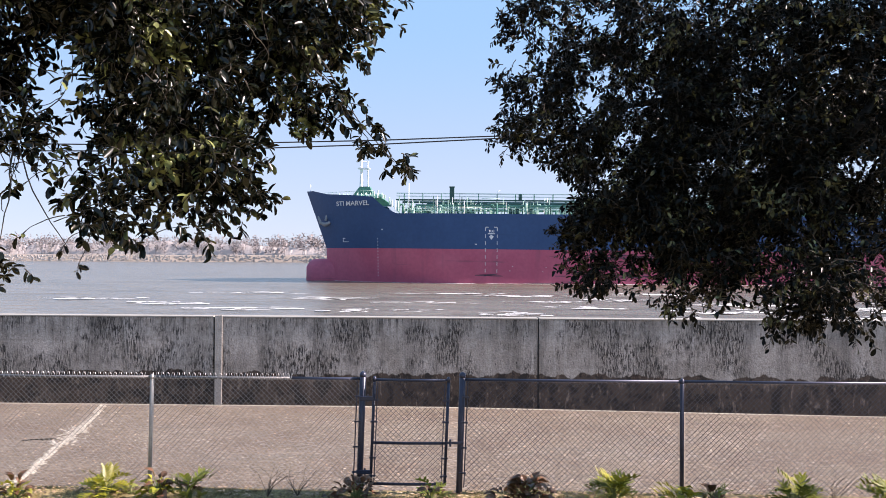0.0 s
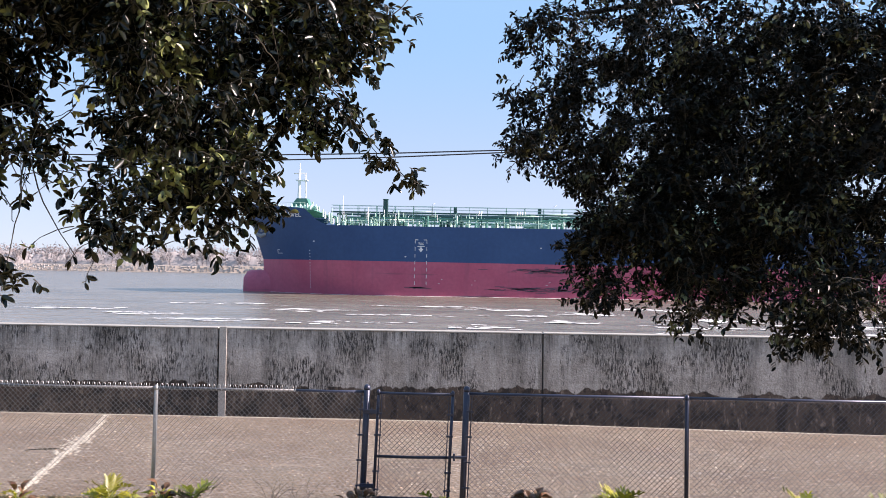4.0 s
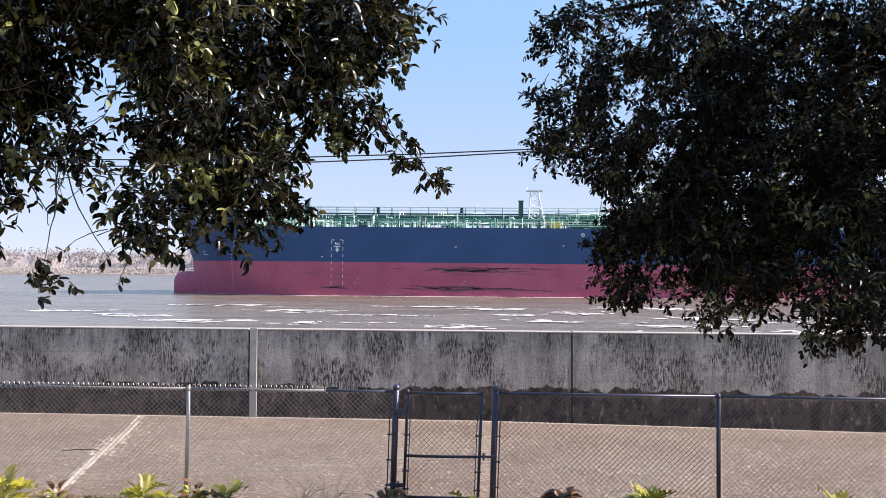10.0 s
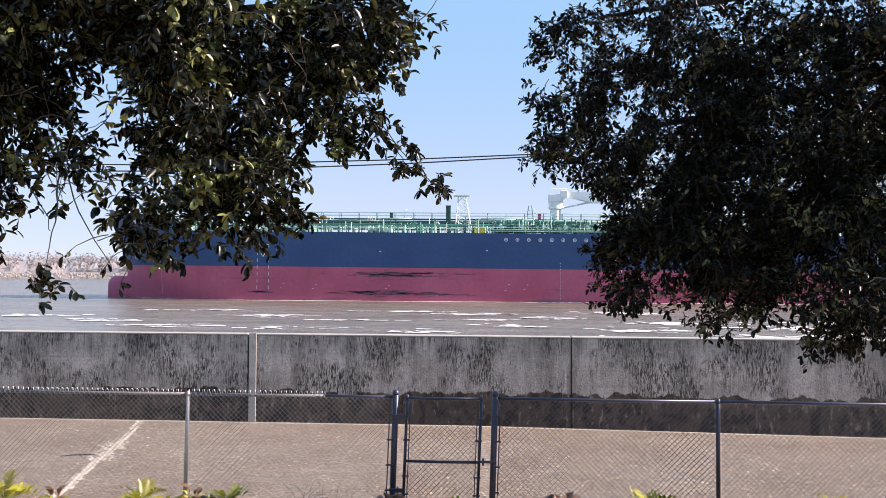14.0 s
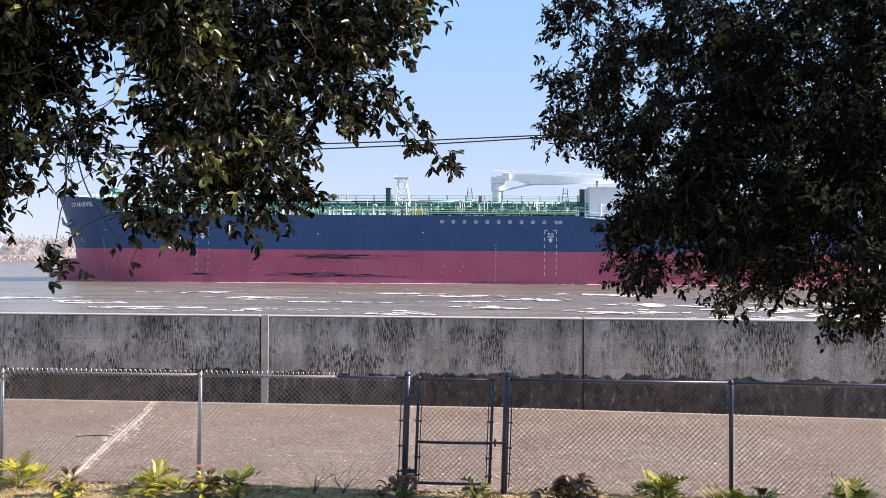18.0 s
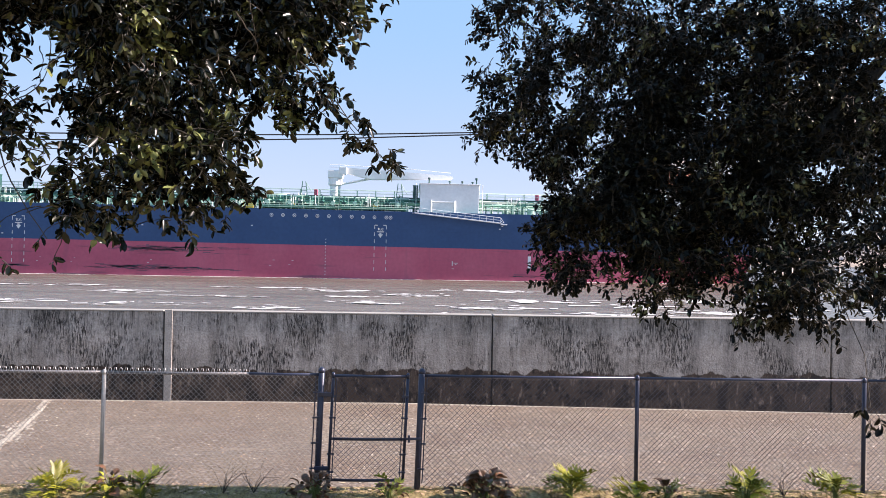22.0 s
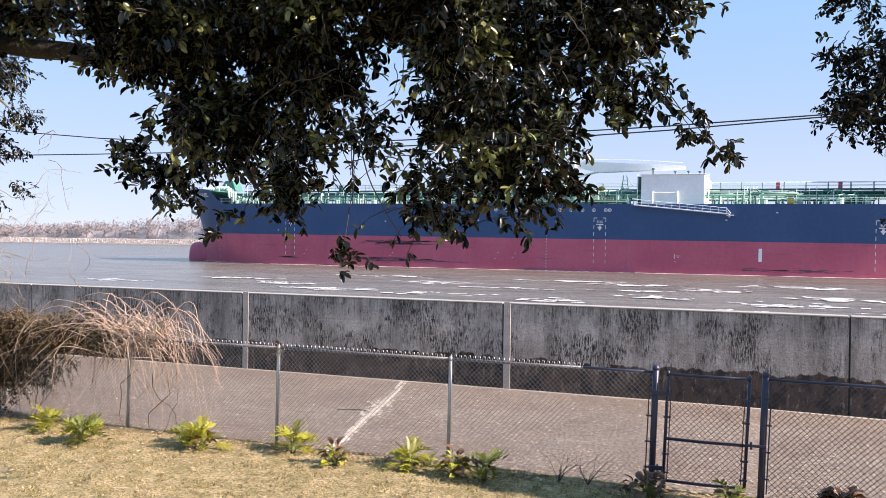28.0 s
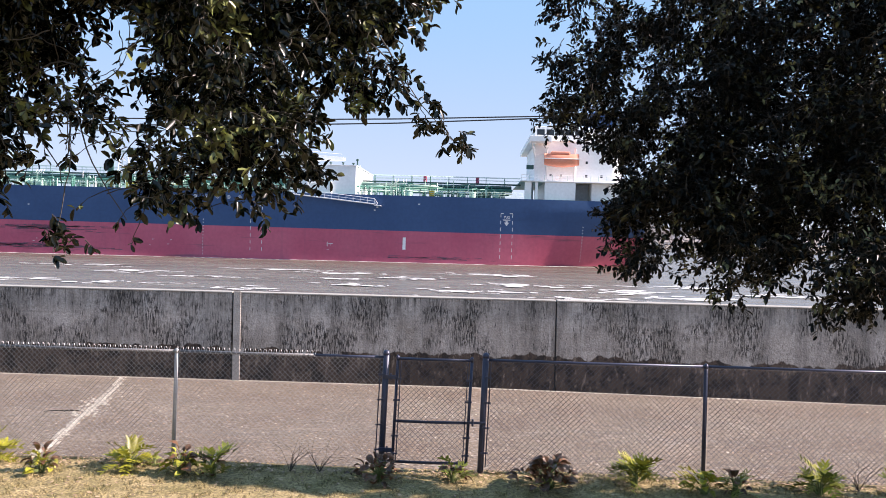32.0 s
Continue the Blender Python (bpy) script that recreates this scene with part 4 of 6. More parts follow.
tagged(hull_mark("paint_scrape", marks, M_SCRAPE, "dark horizontal scrapes in the red paint", 0.045), kind="stuff")
# numbered roundels along the manifold
for k, x in enumerate([84.4 + 2.22 * i for i in range(10)] + [106.7, 107.5]):
    bm = bmesh.new()
    ring = []
    for r in (0.36, 0.25):
        ring.append([bm.verts.new((x + r * math.cos(a), -0.06, 12.85 + r * math.sin(a))) for a in (2 * math.pi * j / 14 for j in range(14))])
    for j in range(14):
        bm.faces.new((ring[0][j], ring[0][(j + 1) % 14], ring[1][(j + 1) % 14], ring[1][j]))
    part("roundel", bm, M_MARK, ship, "white painted roundel")
    hull_mark("roundel_bar", [(x - 0.12, x + 0.12, 12.75, 12.95)])
hull_mark("gauge_board", [(134.65, 135.25, 3.5, 5.9)], M_GREYW, "pale grey gauge board")
hull_mark("load_line", [(120.0, 120.9, 4.2, 4.3), (119.7, 119.85, 3.7, 4.6)])
for x, z in ((80.5, 10.6), (59.5, 10.2), (128.9, 12.2), (129.3, 11.6), (128.8, 11.0), (137.5, 12.4), (14.3, 10.8), (33, 8.0)):
    hull_mark("plate_mark", [(x, x + 0.35, z, z + 0.2)])
# bulb symbol by the stem
hull_mark("bulb_symbol", [(5.6, 6.6, 8.4, 8.52), (5.6, 5.75, 8.5, 9.2), (5.7, 6.2, 9.1, 9.22), (6.2, 7.0, 8.4, 8.5)])

# anchor in its pocket
bm = bmesh.new()
ax, az = 1.5, 13.5
ay = side_y(ax, az) - 0.35
tube(bm, [(ax + 0.8, ay, az + 2.0), (ax + 0.1, ay - 0.1, az - 0.6)], 0.28, 8)
tube(bm, [(ax - 1.5, ay, az + 0.3), (ax - 0.9, ay - 0.2, az - 1.1), (ax + 0.1, ay - 0.2, az - 1.5), (ax + 1.2, ay - 0.2, az - 0.9), (ax + 1.7, ay, az + 0.6)], [0.15, 0.36, 0.5, 0.36, 0.15], 8)
part("anchor", bm, M_STEEL, ship, "grey stockless anchor in the bow")
bm = bmesh.new()
tube(bm, [(ax + 0.45, ay + 1.2, az + 2.2), (ax + 0.6, ay + 0.0, az + 2.0)], 1.0, 12)
part("hawse_pipe", bm, M_BLUE, ship)

# one mesh a kind for repeated gear
def stamp(name, build, material):
    bm = bmesh.new()
    build(bm)
    me = bpy.data.meshes.new(name)
    bm.to_mesh(me)
    bm.free()
    me.materials.append(material)
    return me


def stamped(name, me, x, y, z, parent=None, rz=0.0, sx=1.0, label=""):
    ob = new(name, me)
    ob.parent = parent or ship
    ob.matrix_basis = pose(x, y, z, 0, 0, rz) @ Matrix.Diagonal((sx, sx, sx, 1))
    if label:
        tagged(ob, label)
    return ob


def pipe(name, points, r, material, sides=7, label=""):
    bm = bmesh.new()
    tube(bm, points, r, sides)
    return part(name, bm, material, ship, label, smooth=True)


DECK = 14.1
POST = stamp("rail_post", lambda bm: tube(bm, [(0, 0, 0), (0, 0, 1.15)], 0.035, 5), M_PALEG)
CATP = stamp("catwalk_post", lambda bm: (tube(bm, [(0, -0.9, 0), (0, -0.9, 4.75)], 0.06, 5), tube(bm, [(0, 0.9, 0), (0, 0.9, 4.75)], 0.06, 5), tube(bm, [(0, -0.9, 3.2), (0, 0.9, 3.2)], 0.08, 5)), M_GREEN)
for k in range(62):
    x = 17.5 + 2.28 * k
    if not (111 < x < 126):
        stamped("rail_post", POST, x, 0.35, DECK)
for z in (0.42, 0.78, 1.13):
    pipe("side_rail", [(17, 0.35, DECK + z), (111, 0.35, DECK + z)], 0.028, M_PALEG, 5)
    pipe("side_rail", [(126, 0.35, DECK + z), (158, 0.35, DECK + z)], 0.028, M_PALEG, 5)
# raised fore-and-aft walkway with handrails, above the pipe rack
for k in range(36):
    stamped("catwalk_post", CATP, 18.2 + 3.9 * k, MID - 4, DECK)
bm = bmesh.new()
box(bm, 16.5, 158, MID - 5, MID - 3, DECK + 3.28, DECK + 3.5)
part("catwalk", bm, M_DKGREEN, ship, "green raised walkway along the deck")
for y in (MID - 4.9, MID - 3.1):
    for z, r in ((4.75, 0.045), (4.15, 0.035)):
        pipe("catwalk_rail", [(16.5, y, DECK + z), (158, y, DECK + z)], r, M_PALEG, 5)
for y, z, r, m in ((3.2, 1.75, 0.19, M_GREEN), (8.2, 2.45, 0.24, M_DKGREEN), (6.0, 1.55, 0.16, M_GREEN), (9.6, 2.75, 0.22, M_DKGREEN), (20.5, 1.75, 0.24, M_GREEN), (5.2, 1.15, 0.1, M_PALEG)):
    x0 = random.uniform(17.5, 24)
    pipe("cargo_pipe", [(x0, y, DECK + 0.1), (x0, y, DECK + z), (156, y, DECK + z)], r, m, 8)
RACK = stamp("pipe_support", lambda bm: (box(bm, -0.09, 0.09, -0.1, 0.1, 0, 1.6), box(bm, -0.09, 0.09, 6.6, 6.8, 0, 2.6), box(bm, -0.1, 0.1, -0.2, 4.9, 1.38, 1.52), box(bm, -0.1, 0.1, 4.8, 7.2, 2.05, 2.2)), M_DKGREEN)
for k in range(25):
    stamped("pipe_support", RACK, 20 + 5.6 * k, 2.9, DECK)


def valve(bm):
    tube(bm, [(0, 0, 0), (0, 0, 0.5), (0, 0, 0.9)], [0.28, 0.22, 0.14], 8)
    tube(bm, [(0, 0, 0.9), (0, 0, 1.25)], 0.05, 6)
    tube(bm, [(0, 0, 1.22), (0, 0, 1.3)], 0.3, 10)


def bollard(bm):
    box(bm, -0.9, 0.9, -0.35, 0.35, 0, 0.12, 0.03)
    for s in (-0.5, 0.5):
        tube(bm, [(s, 0, 0.1), (s, 0, 0.75), (s, 0, 0.85), (s, 0, 0.9)], [0.24, 0.24, 0.31, 0.28], 10)


def hatch(bm):
    tube(bm, [(0, 0, 0), (0, 0, 0.8), (0, 0, 0.82), (0, 0, 0.95)], [0.55, 0.55, 0.66, 0.5], 12)
    tube(bm, [(0.4, 0, 0.9), (0.7, 0, 1.3)], 0.05, 5)


def gooseneck(bm):
    tube(bm, [(0, 0, 0), (0, 0, 1.3), (0.12, 0, 1.6), (0.4, 0, 1.65), (0.55, 0, 1.35)], 0.16, 8)


def winch(bm):
    tube(bm, [(-0.9, 0, 0.8), (0.9, 0, 0.8)], 0.45, 12)
    for s in (-0.95, 0, 0.95):
        tube(bm, [(s - 0.06, 0, 0.8), (s + 0.06, 0, 0.8)], 0.8, 14)
    box(bm, -1.5, 1.5, -0.6, 0.6, 0, 0.2)
    box(bm, 1.0, 1.7, -0.5, 0.5, 0.1, 1.1, 0.05)


GEAR = [("valve", valve, M_GREEN), ("bollard", bollard, M_DKGREEN), ("tank_hatch", hatch, M_PALEG), ("air_pipe", gooseneck, M_GREEN), ("valve", valve, M_PALEG), ("air_pipe", gooseneck, M_PALEG)]
GEAR = [(n, stamp(n, b, m)) for n, b, m in GEAR]
rng = random.Random(5)
for k in range(170):
    x = rng.uniform(18, 157)
    if 112 < x < 126:
        continue
    n, me = rng.choice(GEAR)
    stamped(n, me, x, rng.uniform(1.2, 9), DECK, rz=rng.choice((0, 90, 180)), sx=rng.uniform(0.8, 1.35))
STAND = [stamp("deck_stanchion", lambda bm: tube(bm, [(0, 0, 0), (0, 0, 1.9), (0.3, 0, 2.1)], 0.055, 5), m) for m in (M_PALEG, M_GREEN, M_WHITE)]
for k in range(60):
    stamped("deck_stanchion", STAND[k % 3], rng.uniform(18, 157), rng.uniform(1, 8), DECK, sx=rng.uniform(0.7, 1.6))
LOOP = stamp("pipe_loop", lambda bm: tube(bm, [(-0.8, 0, 0), (-0.8, 0, 1.0), (-0.6, 0, 1.25), (0.6, 0, 1.25), (0.8, 0, 1.0), (0.8, 0, 0)], 0.13, 7), M_GREEN)
for k in range(26):
    stamped("pipe_loop", LOOP, rng.uniform(80, 156), rng.uniform(3, 9), DECK + 1.5, sx=rng.uniform(0.7, 1.1))
WINCH = stamp("mooring_winch", winch, M_PALEG)
for x, y in ((20.5, 5), (31.5, 4.5), (57.5, 5), (140.5, 5), (150, 4)):
    stamped("mooring_winch", WINCH, x, y, DECK, label="pale green mooring winch")
# tall green vents
for x, z0, z1 in ((28.3, 16.4, 20.0), (72.6, 16.2, 20.1), (112.3, 15, 19.9)):
    bm = bmesh.new()
    box(bm, x - 0.48, x + 0.48, MID - 8.6, MID - 7.6, DECK, z1, 0.04)
    box(bm, x - 0.56, x + 0.56, MID - 8.7, MID - 7.5, z1 - 0.16, z1, 0.02)
    part("vent_post", bm, M_DKGREEN, ship, "tall dark green vent trunk")
for x in (42.6, 91.5, 60.3, 138, 149):
    bm = bmesh.new()
    box(bm, x - 0.35, x + 0.35, MID - 4.4, MID - 3.6, DECK + 3.5, DECK + 4.75, 0.05)
    part("locker", bm, M_RED if x > 90 else M_DKGREEN, ship)
for x in (37.8, 63.2):
    pipe("lamp_post", [(x, MID - 4.9, DECK + 3.4), (x, MID - 4.9, DECK + 5.2), (x + 0.5, MID - 4.9, DECK + 5.4)], 0.06, M_WHITE)
# access ladders leaning on the walkway
for x in (47.5, 55.5, 56.5, 131.8, 133.5, 88.0):
    bm = bmesh.new()
    for s in (-0.3, 0.3):
        tube(bm, [(x + s, 8.5, DECK), (x + s + 0.4, 10.6, 18.0)], 0.05, 5)
    for j in range(9):
        f = j / 9
        tube(bm, [(x - 0.3 + 0.4 * f, 8.5 + 2.1 * f, DECK + 3.9 * f), (x + 0.3 + 0.4 * f, 8.5 + 2.1 * f, DECK + 3.9 * f)], 0.035, 4)
    part("ladder", bm, M_WHITE if x < 100 else M_GREYW, ship)
# white lattice derrick
derrick = new("derrick")
derrick.parent = ship
tagged(derrick, "white lattice derrick mast")
legs = [((74.0, 7.0), (74.6, 8.0)), ((77.6, 7.0), (76.0, 8.0)), ((74.0, 10.0), (74.6, 9.2)), ((77.6, 10.0), (76.0, 9.2))]
for (a, b), (c, d) in legs:
    bm = bmesh.new()
    tube(bm, [(a, b, DECK), (c, d, 22.2)], 0.11, 6)
    part("derrick_leg", bm, M_WHITE, derrick)
for j in range(6):
    f, g = j / 6, (j + 1) / 6
    bm = bmesh.new()
    for p, q in ((0, 1), (1, 0)):
        A, B = legs[p], legs[q]
        tube(bm, [(A[0][0] + (A[1][0] - A[0][0]) * f, A[0][1] + (A[1][1] - A[0][1]) * f, DECK + 8.1 * f), (B[0][0] + (B[1][0] - B[0][0]) * g, B[0][1] + (B[1][1] - B[0][1]) * g, DECK + 8.1 * g)], 0.06, 5)
    part("derrick_brace", bm, M_WHITE, derrick)
bm = bmesh.new()
box(bm, 73.7, 77.0, 7.6, 9.6, 22.1, 22.3)
tube(bm, [(73.8, 8.6, 22.3), (73.8, 8.6, 22.9)], 0.06, 5)
part("derrick_top", bm, M_WHITE, derrick)
# manifold: crossovers, tray, frames
bm = bmesh.new()
box(bm, 82.0, 110.5, 0.6, 4.2, DECK + 0.25, DECK + 0.75, 0.05)
part("drip_tray", bm, M_GREEN, ship, "long green drip tray at the manifold")
for k in range(13):
    x = 83.3 + 2.13 * k
    pipe("crossover_pipe", [(x, 14, DECK + 1.9), (x, 3.4, DECK + 1.9), (x, 2.4, DECK + 1.7), (x, 1.5, DECK + 1.4)], 0.24, M_GREEN if k % 3 else M_PALEG, 9)
    bm = bmesh.new()
    tube(bm, [(x, 1.3, DECK + 1.4), (x, 1.52, DECK + 1.4)], 0.42, 12)
    part("pipe_flange", bm, M_DKGREEN if k % 2 else M_PALEG, ship)
    pipe("valve_wheel", [(x, 3.0, DECK + 1.9), (x, 3.0, DECK + 2.8)], [0.08, 0.22], M_GREEN, 8)
for z, m in ((2.35, M_GREEN), (2.75, M_PALEG), (1.2, M_DKGREEN)):
    pipe("manifold_header", [(82, 5.2, DECK + z), (111, 5.2, DECK + z)], 0.2, m, 8)
for x in (89.4, 109.0):
    bm = bmesh.new()
    for s in (-0.9, 0.9):
        tube(bm, [(x + s, 9, DECK + 1.5), (x + s * 0.35, 9, 20.3)], 0.09, 5)
    for j in range(5):
        w = 0.9 - 0.55 * (j + 1) / 6
        tube(bm, [(x - w, 9, 16 + 0.8 * j), (x + w, 9, 16 + 0.8 * j)], 0.05, 4)
    tube(bm, [(x + 0.3, 9, 20.2), (x + 1.5, 9, 18.2)], 0.05, 4)
    part("hose_gallows", bm, M_GREEN, ship)
for x, y in ((79.8, 3.0), (88.0, 3.2), (104.4, 3.0), (140.0, 2.5), (78.6, 3)):
    bm = bmesh.new()
    box(bm, x - 0.55, x + 0.55, y - 0.4, y + 0.4, DECK + 0.1, DECK + 1.3, 0.08)
    part("deck_box", bm, M_YELLOW, ship, "yellow deck box")
# cargo crane
crane = new("deck_crane")
crane.parent = ship
tagged(crane, "white hose-handling deck crane")
bm = bmesh.new()
tube(bm, [(95.1, MID, DECK), (95.1, MID, 20.0), (95.1, MID, 20.2), (95.1, MID, 21.6)], [1.15, 1.15, 1.5, 1.45], 18)
part("crane_pedestal", bm, M_WHITE, crane, smooth=False)
bm = bmesh.new()
box(bm, 93.6, 96.8, MID - 1.5, MID + 1.5, 21.6, 23.3, 0.12)
box(bm, 96.0, 97.6, MID - 1.7, MID - 0.5, 22.4, 24.0, 0.1)
part("crane_house", bm, M_WHITE, crane)
bm = bmesh.new()
for y in (MID - 0.8, MID + 0.8):
    vs = [bm.verts.new(p) for p in ((96.2, y, 23.9), (102, y, 23.7), (120.2, y, 22.7), (120.2, y, 22.0), (103, y, 21.5), (96.2, y, 23.0))]
    f = bm.faces.new(vs)
    r = bmesh.ops.extrude_face_region(bm, geom=[f])
    bmesh.ops.translate(bm, vec=(0, 0.2 if y > MID else -0.2, 0), verts=[v for v in r["geom"] if isinstance(v, bmesh.types.BMVert)])
box(bm, 100, 119.5, MID - 0.8, MID + 0.8, 22.3, 22.5)
part("crane_jib", bm, M_WHITE, crane)
bm = bmesh.new()
tube(bm, [(96.4, MID, 20.4), (103.5, MID, 21.9)], 0.22, 8)
part("crane_ram", bm, M_WHITE, crane)
for z in (23.9, 24.4):
    bm = bmesh.new()
    tube(bm, [(94, MID - 1.4, z), (97.4, MID - 1.4, z)], 0.05, 5)
    part("crane_rail", bm, M_WHITE, crane)
bm = bmesh.new()
tube(bm, [(97, MID - 0.9, 24.4), (110, MID - 0.9, 24.0), (119.8, MID - 0.9, 23.3)], 0.05, 5)
part("crane_rail", bm, M_WHITE, crane)
# pale deckhouse across the deck
house = new("deckhouse")
house.parent = ship
tagged(house, "plain pale grey deckhouse amidships")
bm = bmesh.new()
box(bm, 113.2, 124.9, 1.4, 28, DECK, 19.75, 0.06)
part("deckhouse_wall", bm, M_GREYW, house)
bm = bmesh.new()
box(bm, 113.0, 125.1, 1.2, 28.2, 19.75, 19.9, 0.03)
part("deckhouse_roof", bm, M_GREYW, house)
for x, h in ((115.0, 1.5), (119.2, 0.9), (121.7, 0.9), (123.8, 0.8), (124.6, 1.6)):
    bm = bmesh.new()
    tube(bm, [(x, 5, 19.85), (x, 5, 19.85 + h * 0.75), (x, 5, 19.85 + h * 0.76), (x, 5, 19.85 + h)], [0.14, 0.14, 0.3, 0.26], 10)
    part("roof_vent", bm, M_DKGREEN, house)
for x, h in ((115.4, 2.4), (120.0, 2.4)):
    bm = bmesh.new()
    tube(bm, [(x, 1.1, DECK), (x, 1.1, DECK + h)], 0.18, 8)
    part("wall_pipe", bm, M_WHITE, house)
bm = bmesh.new()
tube(bm, [(115.4, 1.05, DECK + 2.1), (120.0, 1.05, DECK + 2.1)], 0.1, 6)
part("wall_pipe", bm, M_WHITE, house)
for x in (112.4, 125.6):
    bm = bmesh.new()
    for s in (-0.25, 0.25):
        tube(bm, [(x, 2 + s, DECK), (x, 2 + s, 19.9)], 0.05, 5)
    for j in range(11):
        tube(bm, [(x, 1.75, DECK + 0.5 * j), (x, 2.25, DECK + 0.5 * j)], 0.03, 4)
    part("wall_ladder", bm, M_GREYW, house)
# accommodation ladder slung along the side
gang = new("accommodation_ladder")
gang.parent = ship
tagged(gang, "grey aluminium gangway slung on the hull side")
GA, GB = Vector((112.2, -0.75, 13.85)), Vector((129.0, -0.75, 12.25))
bm = bmesh.new()
for y in (-0.35, 0.35):
    tube(bm, [GA + Vector((0, y, 0)), GB + Vector((0, y, 0))], 0.12, 6)
part("ladder_stringer", bm, M_GREYW, gang)
for k in range(13):
    p = GA.lerp(GB, k / 12)
    bm = bmesh.new()
    tube(bm, [p + Vector((0, -0.35, 0)), p + Vector((0, -0.35, 1.05))], 0.05, 5)
    box(bm, p.x - 0.5, p.x + 0.5, p.y - 0.33, p.y + 0.33, p.z - 0.03, p.z + 0.03)
    part("ladder_post", bm, M_GREYW, gang)
for z in (0.55, 1.05):
    bm = bmesh.new()
    tube(bm, [GA + Vector((0, -0.35, z)), GB + Vector((0, -0.35, z)), GB + Vector((0.7, -0.35, z - 1.0))], 0.055, 5)
    part("ladder_handrail", bm, M_GREYW, gang)
bm = bmesh.new()
box(bm, 129.0, 130.3, -1.2, -0.3, 11.9, 12.05, 0.02)
part("ladder_platform", bm, M_GREYW, gang)
# forecastle gear
bm = bmesh.new()
vs = [bm.verts.new((x, y, z)) for y in (MID - 1.6, MID + 1.6) for x, z in ((6.6, 18.0), (11.5, 18.0), (10.6, 20.4), (8.4, 20.4))]
for q in ((0, 1, 2, 3), (7, 6, 5, 4), (0, 4, 5, 1), (1, 5, 6, 2), (2, 6, 7, 3), (3, 7, 4, 0)):
    bm.faces.new([vs[i] for i in q])
part("mast_house", bm, M_GREEN, ship, "green mast house on the forecastle")
bm = bmesh.new()
tube(bm, [(8.6, MID, 20.3), (8.6, MID, 26.8)], [0.42, 0.2], 8)
tube(bm, [(10.0, MID, 20.3), (9.9, MID, 26.0)], 0.16, 6)
tube(bm, [(7.4, MID, 25.9), (10.2, MID, 25.9)], 0.14, 5)
box(bm, 7.9, 10.4, MID - 0.9, MID + 0.9, 24.3, 24.5)
tube(bm, [(8.6, MID, 26.8), (8.6, MID, 28.2)], 0.08, 5)
part("foremast", bm, M_WHITE, ship, "white foremast")
for k in range(12):
    x = 1.5 + 1.0 * k
    stamped("rail_post", POST, x, side_y(x, 17.5) + 0.4, 17.5)
pipe("bow_rail", [(x, side_y(x, 17.5) + 0.4, 18.65) for x in (1.5, 4, 7, 10, 12.5)], 0.04, M_PALEG, 5)
for x, y in ((5.5, 11), (9.5, 9), (11.5, 8), (13, 8)):
    stamped("mooring_winch", WINCH, x, y, 17.2, sx=0.9)
bm = bmesh.new()
tube(bm, [(-2.4, MID, 19.2), (-2.4, MID, 21.0)], 0.05, 5)
part("jack_staff", bm, M_WHITE, ship)
pipe("aerial", [(19.4, 8, DECK), (19.4, 8, 20.6)], 0.07, M_WHITE, 5)
# forecastle deck
bm = bmesh.new()
vs = [bm.verts.new((x, MID + s * (half_breadth(x, 17) - 0.15), 17.2)) for s, seq in ((-1, [0, 2, 5, 9, 13, 14.5]), (1, [14.5, 13, 9, 5, 2, 0])) for x in seq]
bm.faces.new(vs)
ex = bmesh.ops.extrude_face_region(bm, geom=bm.faces[:])
bmesh.ops.translate(bm, vec=(0, 0, -0.15), verts=[v for v in ex["geom"] if isinstance(v, bmesh.types.BMVert)])
part("forecastle_deck", bm, M_GREEN, ship)

# stanchions, valve stems, vents and short lines crowding the deck
crng = random.Random(91)
STEM_W = stamp("valve_stem", lambda bm: tube(bm, [(0, 0, 0), (0, 0, 1)], 0.07, 5), M_PALEG)
STEM_G = stamp("valve_stem", lambda bm: tube(bm, [(0, 0, 0), (0, 0, 1)], 0.10, 5), M_DKGREEN)
STEM_L = stamp("valve_stem", lambda bm: tube(bm, [(0, 0, 0), (0, 0, 1)], 0.06, 5), M_WHITE)
for k in range(330):
    x = crng.uniform(17, 146)
    if crng.random() < 0.3:
        x = crng.uniform(82, 110)
    if 110 < x < 124:
        continue
    ob = stamped("valve_stem", crng.choice((STEM_W, STEM_W, STEM_G, STEM_L)), x, crng.uniform(1.0, 9.0), DECK)
    ob.scale = (1, 1, crng.choice((1.2, 1.7, 2.2, 2.6, 3.2)) * crng.uniform(0.85, 1.15))
for k in range(46):
    x, z, y = crng.uniform(18, 140), DECK + crng.uniform(0.5, 3.2), crng.uniform(1.2, 8)
    pipe("branch_line", [(x, y, DECK), (x, y, z), (x + crng.uniform(2, 9), y, z)], crng.uniform(0.05, 0.11), crng.choice((M_PALEG, M_GREEN, M_WHITE, M_PALEG)), 5)
for k in range(16):
    x = crng.uniform(11, 19)
    ob = stamped("valve_stem", crng.choice((STEM_W, STEM_L)), x, crng.uniform(5, 9), 17.2 - max(0, (x - 14.0)) * 0.75)
    ob.scale = (2.2, 2.2, crng.uniform(0.8, 2.2))

# accommodation block aft
acc = new("accommodation_block")
acc.parent = ship
tagged(acc, "white accommodation block with bridge wing aft")


def acc_box(name, x0, x1, y0, y1, z0, z1, material=M_WHITE, bevel=0.05):
    bm = bmesh.new()
    box(bm, x0, x1, y0, y1, z0, z1, bevel)
    return part(name, bm, material, acc)


